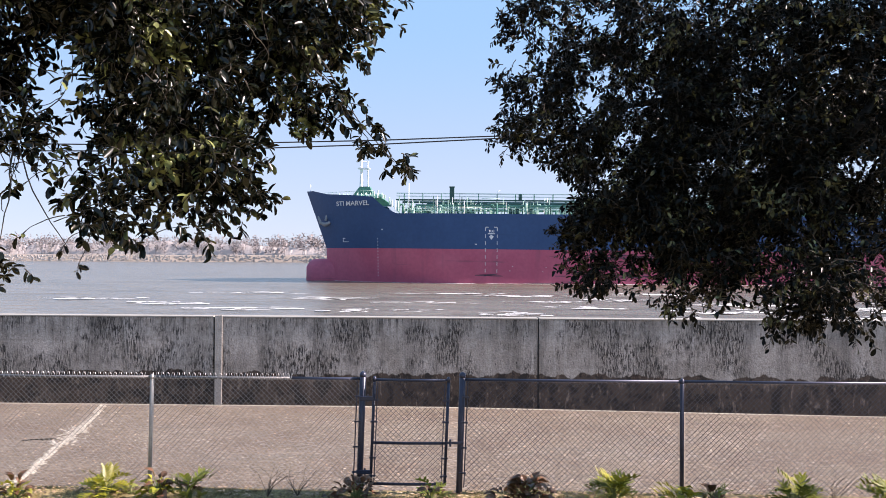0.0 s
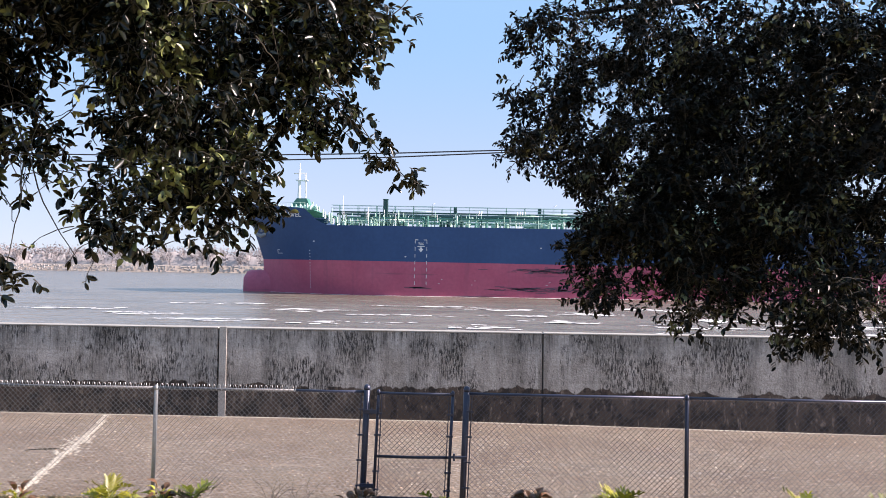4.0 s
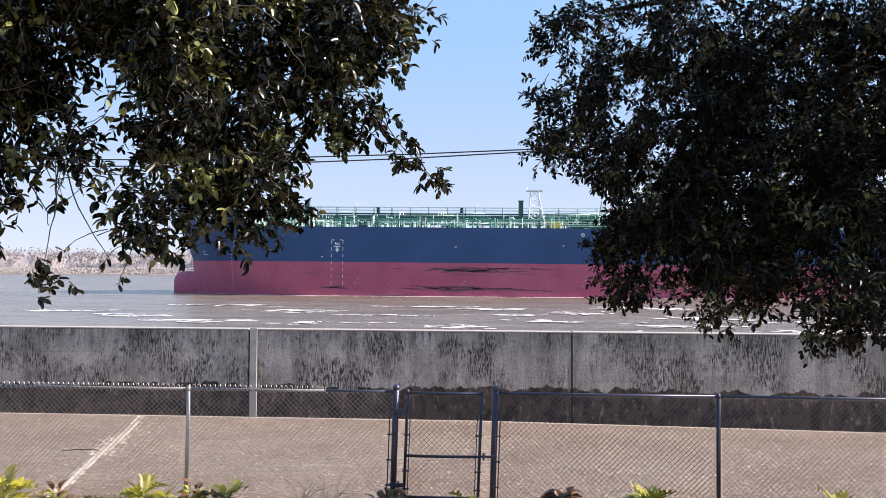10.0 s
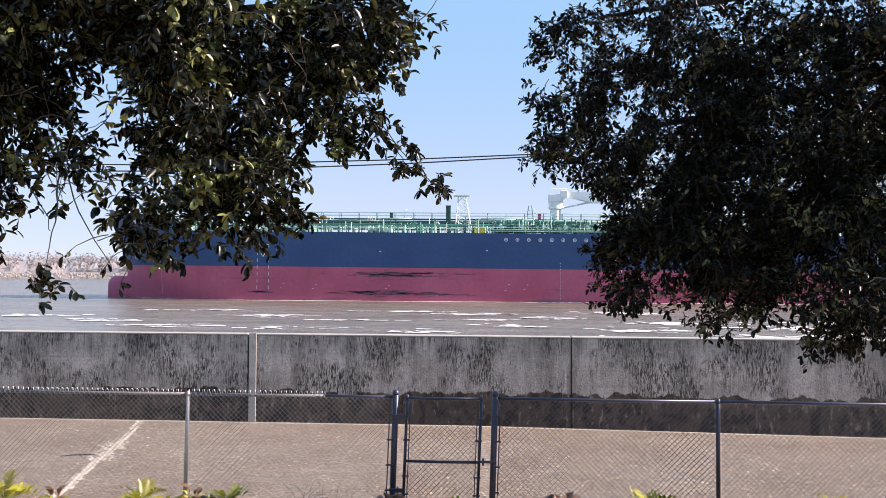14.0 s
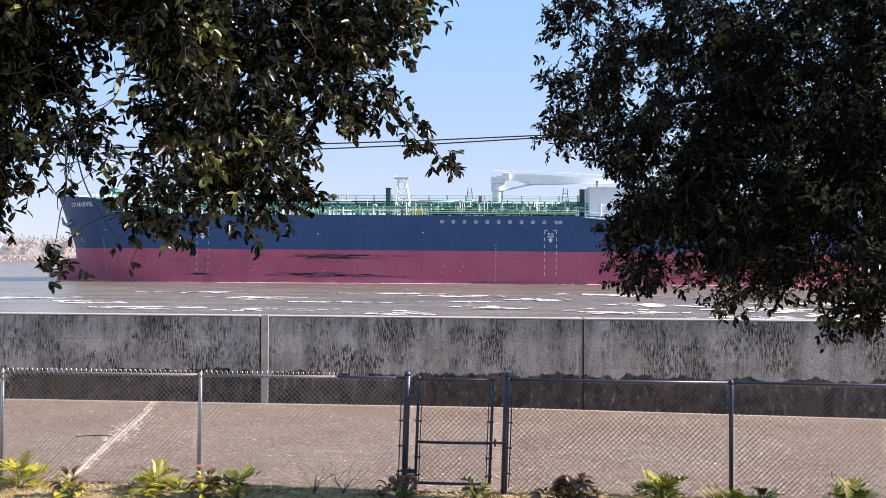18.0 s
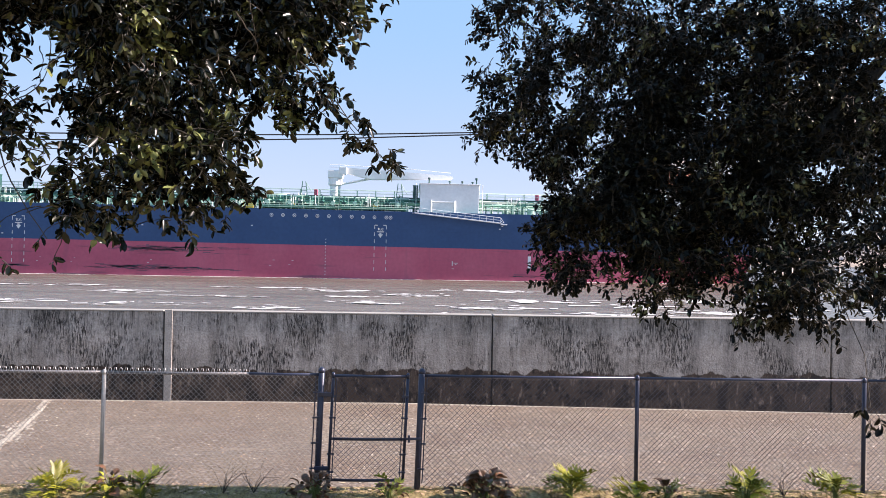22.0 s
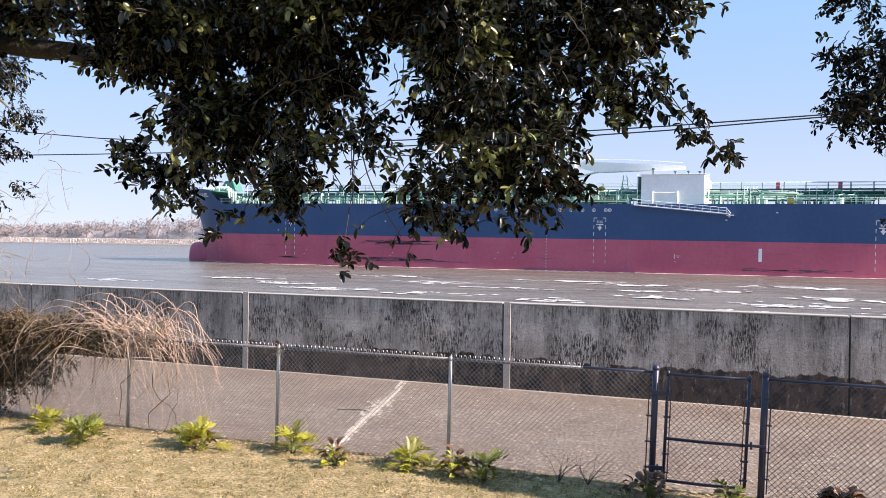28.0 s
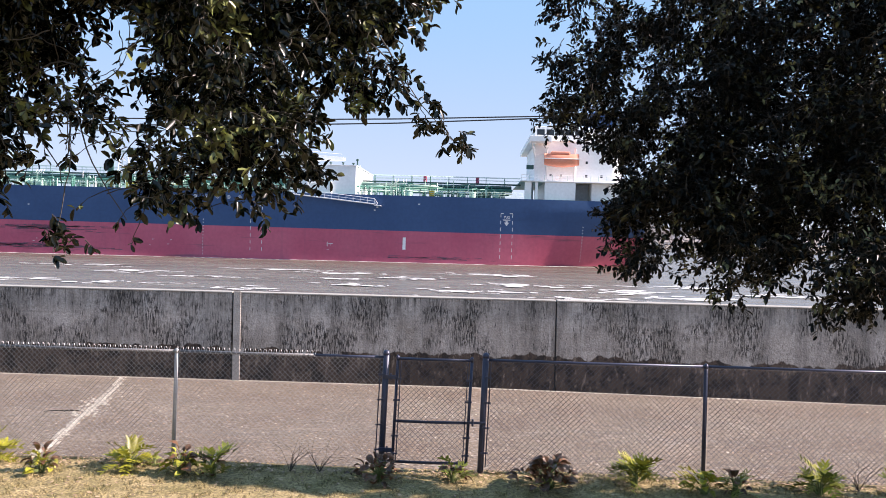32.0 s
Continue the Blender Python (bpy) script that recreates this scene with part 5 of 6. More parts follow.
acc_box("lower_wall", 162.2, 168.2, 1.0, 30, DECK, 17.6)
acc_box("lower_wall", 171.5, 179, 2.5, 29, DECK, 17.6)
acc_box("lower_wall", 163, 178.5, 6, 26, DECK, 17.6)
acc_box("lower_column", 158.3, 159.6, 1.2, 2.0, DECK, 17.6)
acc_box("lower_column", 160.3, 160.9, 1.2, 2.0, DECK, 17.6)
acc_box("boat_deck", 157.4, 179.5, 0.8, 31.2, 17.6, 17.85)
for i, z in enumerate((17.85, 20.55, 23.25)):
    acc_box("tier_wall", 160.2, 176, 4.0, 28, z, z + 2.7)
acc_box("tier_deck", 159.8, 176.5, 3.4, 28.6, 25.95, 26.1)
acc_box("bridge_wing", 158.9, 163.2, 0.2, 31.8, 25.4, 26.5)
acc_box("bridge_house", 160.2, 170, 5.0, 27, 26.1, 29.0)
acc_box("engine_casing", 171.0, 178.5, 9, 23, 17.85, 29.5)
acc_box("funnel", 172.0, 177.5, 11, 21, 29.5, 33.0, M_BLUE)
for x in (161.4, 163.3, 165.2, 167.1, 169.0):
    acc_box("bridge_window", x - 0.75, x + 0.75, 4.93, 4.99, 27.3, 28.4, M_GLASS, 0)
for z in (18.9, 21.6, 24.3):
    for x in (170.6, 173.6):
        acc_box("cabin_window", x - 0.22, x + 0.22, 3.93, 3.99, z, z + 0.5, M_GLASS, 0)
for x in (163.5, 165.6):
    acc_box("cabin_window", x - 0.2, x + 0.2, 3.93, 3.99, 19.0, 19.35, M_GLASS, 0)
bm = bmesh.new()
tube(bm, [(159.4, 1.6, 25.2), (160.4, 4.1, 22.6)], 0.16, 6)
part("wing_strut", bm, M_WHITE, acc)
for k in range(15):
    stamped("rail_post", POST, 157.6 + 1.5 * k, 1.0, 17.85, acc)
for z in (18.4, 18.95):
    bm = bmesh.new()
    tube(bm, [(157.6, 1.0, z), (179, 1.0, z)], 0.04, 5)
    part("boat_deck_rail", bm, M_WHITE, acc)
bm = bmesh.new()
tube(bm, [(163.5, 9, 29), (163.5, 9, 33.5)], 0.12, 6)
tube(bm, [(162.3, 9, 31.8), (164.7, 9, 31.8)], 0.07, 5)
part("radar_mast", bm, M_WHITE, acc)
for x0, x1 in ((159.7, 160.25), (168.4, 171.3)):  # doorways behind the columns; grey panels stand in for their shade
    acc_box("recess_wall", x0, x1, 5.4, 5.9, DECK, 17.55, M_STEEL, 0)
acc_box("deck_locker", 158.6, 160.0, 2.5, 3.6, 20.2, 21.0, M_DKGREEN, 0.03)
# lifeboat in its davits
boat = new("lifeboat")
boat.parent = ship
tagged(boat, "orange enclosed lifeboat in white davits")
verts, faces = [], []
N, K = 13, 12
for i in range(N):
    a = i / (N - 1)
    w = max(0.04, math.sin(math.pi * (0.06 + 0.88 * a)) ** 0.55)
    for k in range(K):
        th = 2 * math.pi * k / K
        s = math.sin(th)
        zz = 1.25 * abs(s) ** 0.8 * (1 if s > 0 else -1.1) * (0.75 + 0.25 * w)
        verts.append((162.0 + 6.8 * a, 2.0 + 1.3 * w * math.cos(th), 22.0 + zz + 0.25 * (2 * a - 1) ** 2))
for i in range(N - 1):
    for k in range(K):
        faces.append((i * K + k, (i + 1) * K + k, (i + 1) * K + (k + 1) % K, i * K + (k + 1) % K))
faces += [tuple(range(K))[::-1], tuple((N - 1) * K + k for k in range(K))]
raw("boat_hull", verts, faces, M_ORANGE, boat, smooth=True)
bm = bmesh.new()
box(bm, 161.9, 168.9, 0.66, 3.3, 22.15, 22.3, 0.05)
part("gunwale", bm, M_WHITE, boat)
bm = bmesh.new()
box(bm, 163.2, 167.0, 1.2, 2.8, 23.0, 23.7, 0.2)
part("boat_canopy", bm, M_ORANGE, boat)
for x in (162.6, 168.2):
    bm = bmesh.new()
    tube(bm, [(x, 4.0, 17.9), (x, 3.6, 23.6), (x, 2.6, 24.6), (x, 1.6, 24.4)], 0.2, 6)
    part("davit", bm, M_WHITE, boat)
for x, r in ((164.6, 0.45),):
    bm = bmesh.new()
    bmesh.ops.create_cone(bm, segments=14, radius1=r, radius2=r, depth=0.2, matrix=pose(x, 0.85, 18.6, 90))
    part("life_ring", bm, M_ORANGE, boat)

# ---- far bank ----
# distance haze is painted in: bank earth and woods paled and greyed
M_BANK = mat("far_bank_earth", (0.288, 0.238, 0.194), 0.95, vary=0.2, scale=0.02, fine=0.2)
M_RIPRAP = mat("pale_riprap", (0.475, 0.432, 0.403), 0.95, vary=0.3, scale=0.1, fine=0.8, island=0.3)
M_WOODS = mat("hazed_bare_woods", (0.244, 0.215, 0.212), 0.95, vary=0.2, scale=0.02, fine=0.1, island=0.12, second=(0.207, 0.186, 0.186))
M_WOODDEEP = mat("hazed_wood_depth", (0.457, 0.407, 0.392), 0.95, vary=0.15, scale=0.05, fine=0.3, second=(0.392, 0.354, 0.342))
M_EVERG = mat("hazed_evergreen", (0.217, 0.214, 0.214), 0.95, vary=0.15, scale=0.02, fine=0.1, island=0.15)
BANK_Y = 560.0


def bank_z(x, y):
    t = y - BANK_Y - 6 * noise.noise((x * 0.01, 0, 0))
    return -4.0 if t < -6 else min(2.2, -3.0 + 0.28 * max(t + 6, 0)) + 0.5 * noise.noise((x * 0.02, y * 0.02, 1))


bank = grid_sheet("far_bank", [-3500] + steps(-1100, 500, 160) + [3000], steps(BANK_Y - 10, BANK_Y + 40, 12) + [900, 4500], bank_z, M_BANK)
tagged(bank, "low earth bank across the river", "river bank", kind="structure")
rng = np.random.default_rng(3)
verts, faces = [], []
for _ in range(5200):
    x, t = rng.uniform(-1050, 300), rng.uniform(0, 1)
    y = BANK_Y - 4 + 14 * t + 6 * noise.noise((x * 0.01, 0, 0))
    z, s = bank_z(x, y) + 0.2, rng.uniform(0.5, 1.3)
    i = len(verts)
    verts += [(x - s, y, z), (x + s * 0.8, y - s * 0.5, z - 0.1), (x + 0.2 * s, y + s, z + 0.1), (x, y, z + s * rng.uniform(0.5, 1.1))]
    faces += [(i, i + 1, i + 3), (i + 1, i + 2, i + 3), (i + 2, i, i + 3)]
tagged(raw("riprap", verts, faces, M_RIPRAP), "pale broken rock along the far waterline", "riprap", kind="stuff")


def far_wood(name, count, lo, hi, material, label, seed, spread, x0=-1100.0, x1=350.0):
    """Far trees: each a trunk and a ragged crown of small flakes."""
    rng = np.random.default_rng(seed)
    verts, faces = [], []
    for _ in range(count):
        x = rng.uniform(x0, x1)
        y = BANK_Y + 22 + rng.uniform(0, spread)
        grow = 0.62 + 0.5 * (0.5 + 0.5 * noise.noise((x * 0.013, 2.0, seed)))
        h, w = rng.uniform(lo, hi) * grow * (1 + 0.5 * math.exp(-((x + 470) / 75) ** 2)), rng.uniform(3.5, 7.0)
        z0 = 1.2
        i = len(verts)
        verts += [(x - 0.12, y, z0), (x + 0.12, y, z0), (x, y, z0 + h * 0.6)]
        faces.append((i, i + 1, i + 2))
        v = rng.normal(0, 1, (54, 3))
        v = v / np.linalg.norm(v, axis=1, keepdims=True) * (rng.random((54, 1)) ** 0.4)
        c = np.array((x, y, z0 + h * 0.56)) + v * np.array((w * 0.62, w * 0.5, h * 0.46))
        s = rng.uniform(0.35, 0.95, (54, 1))
        d1, d2 = rng.normal(0, 1, (54, 3)) * s, rng.normal(0, 1, (54, 3)) * s
        i = len(verts)
        verts += np.stack([c, c + d1, c + d2], 1).reshape(-1, 3).tolist()
        faces += [(i + 3 * k, i + 3 * k + 1, i + 3 * k + 2) for k in range(54)]
    return tagged(raw(name, verts, faces, material), label, "woods", kind="stuff")


far_wood("far_woods", 2700, 12, 19, M_WOODS, "bare winter woods on the far bank, haze painted into their colour", 1, 60)
far_wood("far_evergreens", 120, 11, 18, M_EVERG, "evergreen clumps among the bare woods, greyed for painted haze", 2, 20)

# solid sheet among the crowns, coloured paler still to imitate haze
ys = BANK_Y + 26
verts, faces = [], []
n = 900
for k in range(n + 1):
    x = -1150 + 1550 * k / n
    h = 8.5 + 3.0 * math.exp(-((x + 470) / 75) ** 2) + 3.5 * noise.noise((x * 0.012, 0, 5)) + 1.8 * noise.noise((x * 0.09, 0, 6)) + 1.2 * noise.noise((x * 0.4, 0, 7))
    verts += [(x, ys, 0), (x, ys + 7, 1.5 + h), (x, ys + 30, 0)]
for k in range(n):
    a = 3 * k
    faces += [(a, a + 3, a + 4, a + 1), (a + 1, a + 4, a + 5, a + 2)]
tagged(raw("wood_depth", verts, faces, M_WOODDEEP), "depth of the far woods, haze painted pale", "woods", kind="stuff")

# ---- overhead cables ----
for low, at, rise, off in ((6.16, -11.5, 0.0006, 0.0), (6.37, -11.0, 0.0037, 0.15)):
    cable = thing("overhead_cable", "black overhead cable strung along the river wall", "cable", "overhead cables")
    bm = bmesh.new()
    tube(bm, [(x, 24 + off, low + (rise if x < at else 0.0023 if off == 0 else 0.0017) * (x - at) ** 2) for x in range(-70, 71, 4)], 0.02, 5)
    part("cable_strand", bm, M_CABLE, cable, smooth=True)

# ---- crack and litter on the apron ----
M_DEBRIS = mat("pale_debris", (0.432, 0.396, 0.329), 0.95, vary=0.3, scale=6, fine=40, bump=0.5)
rng = np.random.default_rng(8)
crack = thing("slab_crack", "pale silted crack running across the concrete apron", "crack")
tagged(crack, kind="structure")
line = [(-8.05, 19.9), (-7.35, 17.6), (-6.96, 16.1), (-6.6, 14.6), (-6.2, 12.95), (-6.05, 12.2)]
pts = []
for (xa, ya), (xb, yb) in zip(line, line[1:]):
    for k in range(14):
        f = k / 14
        pts.append((xa + (xb - xa) * f + rng.normal(0, 0.02), ya + (yb - ya) * f))
verts, faces = [], []
for x, y in pts:
    w = rng.uniform(0.004, 0.03) + (0.06 * rng.random() if 15.3 < y < 17.2 else 0)
    verts += [(x - w, y, slab_z(x, y) + 0.005), (x + w, y, slab_z(x, y) + 0.005)]
faces = [(2 * i, 2 * i + 1, 2 * i + 3, 2 * i + 2) for i in range(len(pts) - 1)]
raw("silt_strip", verts, faces, M_DEBRIS, crack)
verts, faces = [], []
for _ in range(750):  # crumbled edges and scattered chips beside the crack
    x, y = pts[rng.integers(len(pts))]
    wide = 0.12 if 15.2 < y < 17.0 else 0.03
    x, y, s = x + rng.normal(0, wide), y + rng.normal(0, 0.12), rng.uniform(0.015, 0.06)
    i = len(verts)
    verts += [(x + s * rng.uniform(0.5, 1.2) * math.cos(a), y + s * rng.uniform(0.5, 1.2) * math.sin(a), slab_z(x, y) + 0.007) for a in (0, 1.05, 2.1, 3.14, 4.2, 5.2)]
    verts.append((x, y, slab_z(x, y) + 0.007 + 0.35 * s))
    faces += [(i + k, i + (k + 1) % 6, i + 6) for k in range(6)]
tagged(raw("silt_chips", verts, faces, M_DEBRIS, crack), kind="stuff")
verts, faces = [], []
for _ in range(3200):  # pale chips of leaf and shell strewn over the apron
    x, y = rng.uniform(-16, 13), 12.4 + 7.4 * rng.random()
    s, a = rng.uniform(0.008, 0.034), rng.uniform(0, 6.28)
    c, d, z = math.cos(a) * s, math.sin(a) * s, slab_z(x, y) + 0.008
    i = len(verts)
    verts += [(x + c, y + d, z), (x - d * 0.6, y + c * 0.6, z + 0.006), (x - c, y - d, z + 0.4 * s), (x + d * 0.6, y - c * 0.6, z)]
    faces.append((i, i + 1, i + 2, i + 3))
base = thing("wall_foot_silt", "thin pale line along the foot of the flood wall", "silt")
tagged(base, kind="structure")
fv, ff = [], []
for k in range(600):
    x = -26 + 0.08 * k
    w = 0.03 + 0.035 * abs(noise.noise((x * 1.7, 3, 0))) + 0.02 * rng.random()
    fv += [(x, WALL_Y - w, slab_z(x, WALL_Y) + 0.004), (x, WALL_Y - 0.004, slab_z(x, WALL_Y) + 0.02)]
ff = [(2 * i, 2 * i + 2, 2 * i + 3, 2 * i + 1) for i in range(599)]
raw("silt_strip", fv, ff, M_DEBRIS, base)
M_CHIP = mat("pale_leaf_chip", (0.459, 0.412, 0.325), 0.9, vary=0.3, island=0.4)
tagged(raw("leaf_chips", verts, faces, M_CHIP), "pale dry chips strewn over the concrete apron", "leaf litter", kind="stuff")
bm = bmesh.new()
tube(bm, [(-7.6, 15.42, slab_z(-7.6, 15.4) + 0.012), (-7.45, 15.5, slab_z(-7.4, 15.5) + 0.02), (-7.3, 15.49, slab_z(-7.3, 15.5) + 0.03), (-7.16, 15.58, slab_z(-7.2, 15.6) + 0.02), (-7.0, 15.6, slab_z(-7, 15.6) + 0.015)], [0.005, 0.010, 0.008, 0.012, 0.005], 6)
tube(bm, [(-7.3, 15.49, slab_z(-7.3, 15.5) + 0.03), (-7.24, 15.4, slab_z(-7.3, 15.4) + 0.05), (-7.15, 15.36, slab_z(-7.1, 15.4) + 0.02)], [0.01, 0.007, 0.004], 5)
tagged(part("fallen_branch", bm, M_BARK), "short fallen branch lying on the concrete apron", "branch")
M_LITTER = mat("dry_leaf_litter", (0.38, 0.26, 0.17), 0.9, vary=0.3, island=0.75)
verts, faces = [], []
for _ in range(9000):
    if rng.random() < 0.45:
        x, y = rng.uniform(-17, 12), 12.3 + 8 * rng.random()
        z, s = slab_z(x, y) + 0.012, rng.uniform(0.01, 0.03)
    else:
        x, y = rng.uniform(-17, 9), (11.9 + rng.normal(0, 0.16) if rng.random() < 0.6 else rng.uniform(8, 12))
        z, s = lawn_z(x, min(y, 12.05)) + 0.02, rng.uniform(0.015, 0.04)
    a = rng.uniform(0, 6.28)
    c, d = math.cos(a) * s, math.sin(a) * s
    i = len(verts)
    verts += [(x + c, y + d, z), (x - d * 0.5, y + c * 0.5, z + 0.008), (x - c, y - d, z + s * 0.3), (x + d * 0.5, y - c * 0.5, z)]
    faces.append((i, i + 1, i + 2, i + 3))
tagged(raw("leaf_litter", verts, faces, M_LITTER), "dry leaf litter along the fence and on the concrete", "leaf litter", kind="stuff")

# ---- grass blades ----
M_BLADE = mat("dry_grass_blade", (0.357, 0.27, 0.131), 0.8, vary=0.3, island=0.75, second=(0.148, 0.135, 0.0452), scale=2.6)
verts, faces = [], []
for _ in range(110000):
    if _ % 14 == 0:
        tx, ty, tall = rng.uniform(-17.5, 8), 12.0 - 4.6 * rng.random() ** 1.3, rng.uniform(0.6, 1.6)
    x, y = tx + rng.normal(0, 0.035), min(ty + rng.normal(0, 0.035), 12.04)
    z, h, a = lawn_z(x, y) - 0.005, rng.uniform(0.015, 0.042) * tall, rng.uniform(0, 6.28)
    lx, ly = rng.normal(0, 0.03, 2)
    c, d = math.cos(a) * 0.005, math.sin(a) * 0.005
    i = len(verts)
    verts += [(x - c, y - d, z), (x + c, y + d, z), (x + lx, y + ly, z + h)]
    faces.append((i, i + 1, i + 2))
tagged(raw("grass", verts, faces, M_BLADE), "short dormant grass blades, straw to olive", "grass", kind="stuff")

# ---- plants along the fence ----


def plant_leaf_mat(name, base, second, rough=0.4):
    m = mat(name, base, rough, vary=0.25, scale=9, fine=60, second=second, rand=0.5)
    n, l = m.node_tree.nodes, m.node_tree.links
    b = n["Principled BSDF"]
    t, mix = n.new("ShaderNodeBsdfTranslucent"), n.new("ShaderNodeMixShader")
    l.new(b.inputs["Base Color"].links[0].from_socket, t.inputs[0])
    mix.inputs[0].default_value = 0.28
    l.new(b.outputs[0], mix.inputs[1]), l.new(t.outputs[0], mix.inputs[2]), l.new(mix.outputs[0], n["Material Output"].inputs[0])
    return m


M_PL_Y = plant_leaf_mat("yellow_green_leaf", (0.38, 0.34, 0.03), (0.22, 0.245, 0.03))
M_PL_G = plant_leaf_mat("green_leaf", (0.10, 0.145, 0.028), (0.26, 0.27, 0.04))
M_PL_D = plant_leaf_mat("maroon_green_leaf", (0.06, 0.055, 0.027), (0.20, 0.075, 0.04))
M_STEM = mat("green_stem", (0.14, 0.17, 0.05), 0.6, vary=0.2)


def cut_leaf(seed, pairs, reach):
    """A leaf in the local x direction, one unit long, cut to the midrib into curved, slender fingers."""
    rng = random.Random(seed)
    verts, faces = [], []

    def rib(x):
        return 0.16 * math.sin(math.pi * 0.9 * x) - 0.34 * x * x

    for k in range(4):
        x = k / 3
        verts += [(x, 0.018 + 0.03 * (1 - x), rib(x) + 0.01), (x, -0.018 - 0.03 * (1 - x), rib(x) + 0.01)]
    faces += [(2 * k, 2 * k + 1, 2 * k + 3, 2 * k + 2) for k in range(3)]
    for k in range(pairs):
        c = 0.1 + 0.84 * k / (pairs - 1)
        long = reach * math.sin(math.pi * (0.2 + 0.62 * c)) ** 0.7
        for side in (-1, 1):
            l, lean, w = long * rng.uniform(0.8, 1.2), rng.uniform(0.25, 0.7) + 0.5 * c, 0.34 / pairs
            lift, i = rng.uniform(0.05, 0.3), len(verts)
            tip = (c + l * math.sin(lean) * 1.1, side * l * math.cos(lean * 0.8), rib(c) + l * lift - 0.5 * l * l)
            mid = tuple(0.55 * t + 0.45 * o for t, o in zip(tip, (c, 0, rib(c) + 0.12 * l)))
            verts += [(c - w, 0, rib(c)), (c + w, 0, rib(c)), (mid[0] + w * 1.1, mid[1] - side * w * 0.5, mid[2] - 0.012), (mid[0] - w * 0.9, mid[1] + side * w * 0.5, mid[2] + 0.012), tip]
            faces += [(i, i + 1, i + 2, i + 3), (i + 3, i + 2, i + 4)]
    me = bpy.data.meshes.new("leaf_blade")
    me.from_pydata(verts, [], faces)
    return me


def oval_leaf(seed, wide):
    """A broad pointed leaf with a wavy edge, folded along the midrib and drooping."""
    rng = random.Random(seed)
    verts, faces = [], []
    for k in range(7):
        x = k / 6
        w = wide * math.sin(math.pi * min(1.0, 0.04 + 0.96 * x)) ** 0.65 * rng.uniform(0.86, 1.12) if k < 6 else 0.0
        z = 0.14 * math.sin(math.pi * x) - 0.4 * x * x
        verts += [(x, w, z + 0.3 * w + rng.uniform(-0.03, 0.03)), (x, 0, z), (x, -w, z + 0.3 * w + rng.uniform(-0.03, 0.03))]
    for i in range(6):
        a = 3 * i
        faces += [(a, a + 3, a + 4, a + 1), (a + 1, a + 4, a + 5, a + 2)]
    me = bpy.data.meshes.new("leaf_blade")
    me.from_pydata(verts, [], faces)
    return me


LEAVES = {}
for key, m in (("yellow", M_PL_Y), ("green", M_PL_G), ("dark", M_PL_D), ("broad", M_PL_Y)):
    LEAVES[key] = [oval_leaf(s, 0.3 + 0.04 * s) for s in (1, 2, 3)] if key in ("dark", "broad") else [cut_leaf(s, 3 + s, 0.42 + 0.03 * s) for s in (1, 2, 3)]
    for me in LEAVES[key]:
        me.materials.append(m)


def plant(x, y, height, kinds, count, label, seed):
    dark, height = kinds == ("dark",), height * 0.94
    count = int(count * (3.6 if dark else 2.3))
    rng = random.Random(seed)
    z = lawn_z(x, min(y, 12)) - 0.02
    ob = thing("garden_plant", label, "plant", "plants along the fence", (x, y, z))
    for k in range(count):
        a = 2.4 * k + rng.uniform(-0.4, 0.4)
        lift = rng.uniform(0.0, 1.0)
        out = (0.95 - 0.6 * lift if dark else 0.5 - 0.34 * lift) * rng.uniform(0.4, 1.15)
        tip = Vector((math.cos(a) * height * out, math.sin(a) * height * out, height * (0.2 + 0.62 * lift) * rng.uniform(0.8, 1.12)))
        bm = bmesh.new()
        tube(bm, [(0.03 * math.cos(a), 0.03 * math.sin(a), 0), (tip.x * 0.35, tip.y * 0.35, tip.z * 0.7), tip], [0.008, 0.006, 0.004], 4, False)
        stem = part("stalk", bm, M_STEM, ob)
        kind = rng.choice(kinds)
        leaf = new("leaf", rng.choice(LEAVES[kind]))
        leaf.parent = stem
        s = height * (rng.uniform(0.22, 0.42) if kind in ("dark", "broad") else rng.uniform(0.42, 0.74))
        leaf.matrix_basis = Matrix.Translation(tip) @ Euler((rng.uniform(-0.6, 0.6), rng.uniform(-0.8, 0.3) - 0.5 * lift, a + rng.uniform(-0.5, 0.5))).to_matrix().to_4x4() @ Matrix.Diagonal((s, s, s, 1))
    return ob


Y, G, D, B = "yellow", "green", "dark", "broad"
YL, GL, DL = "yellow-green plant with deeply cut leaves on the lawn edge", "green plant with large cut leaves by the fence", "dark maroon-leaved plant by the fence"
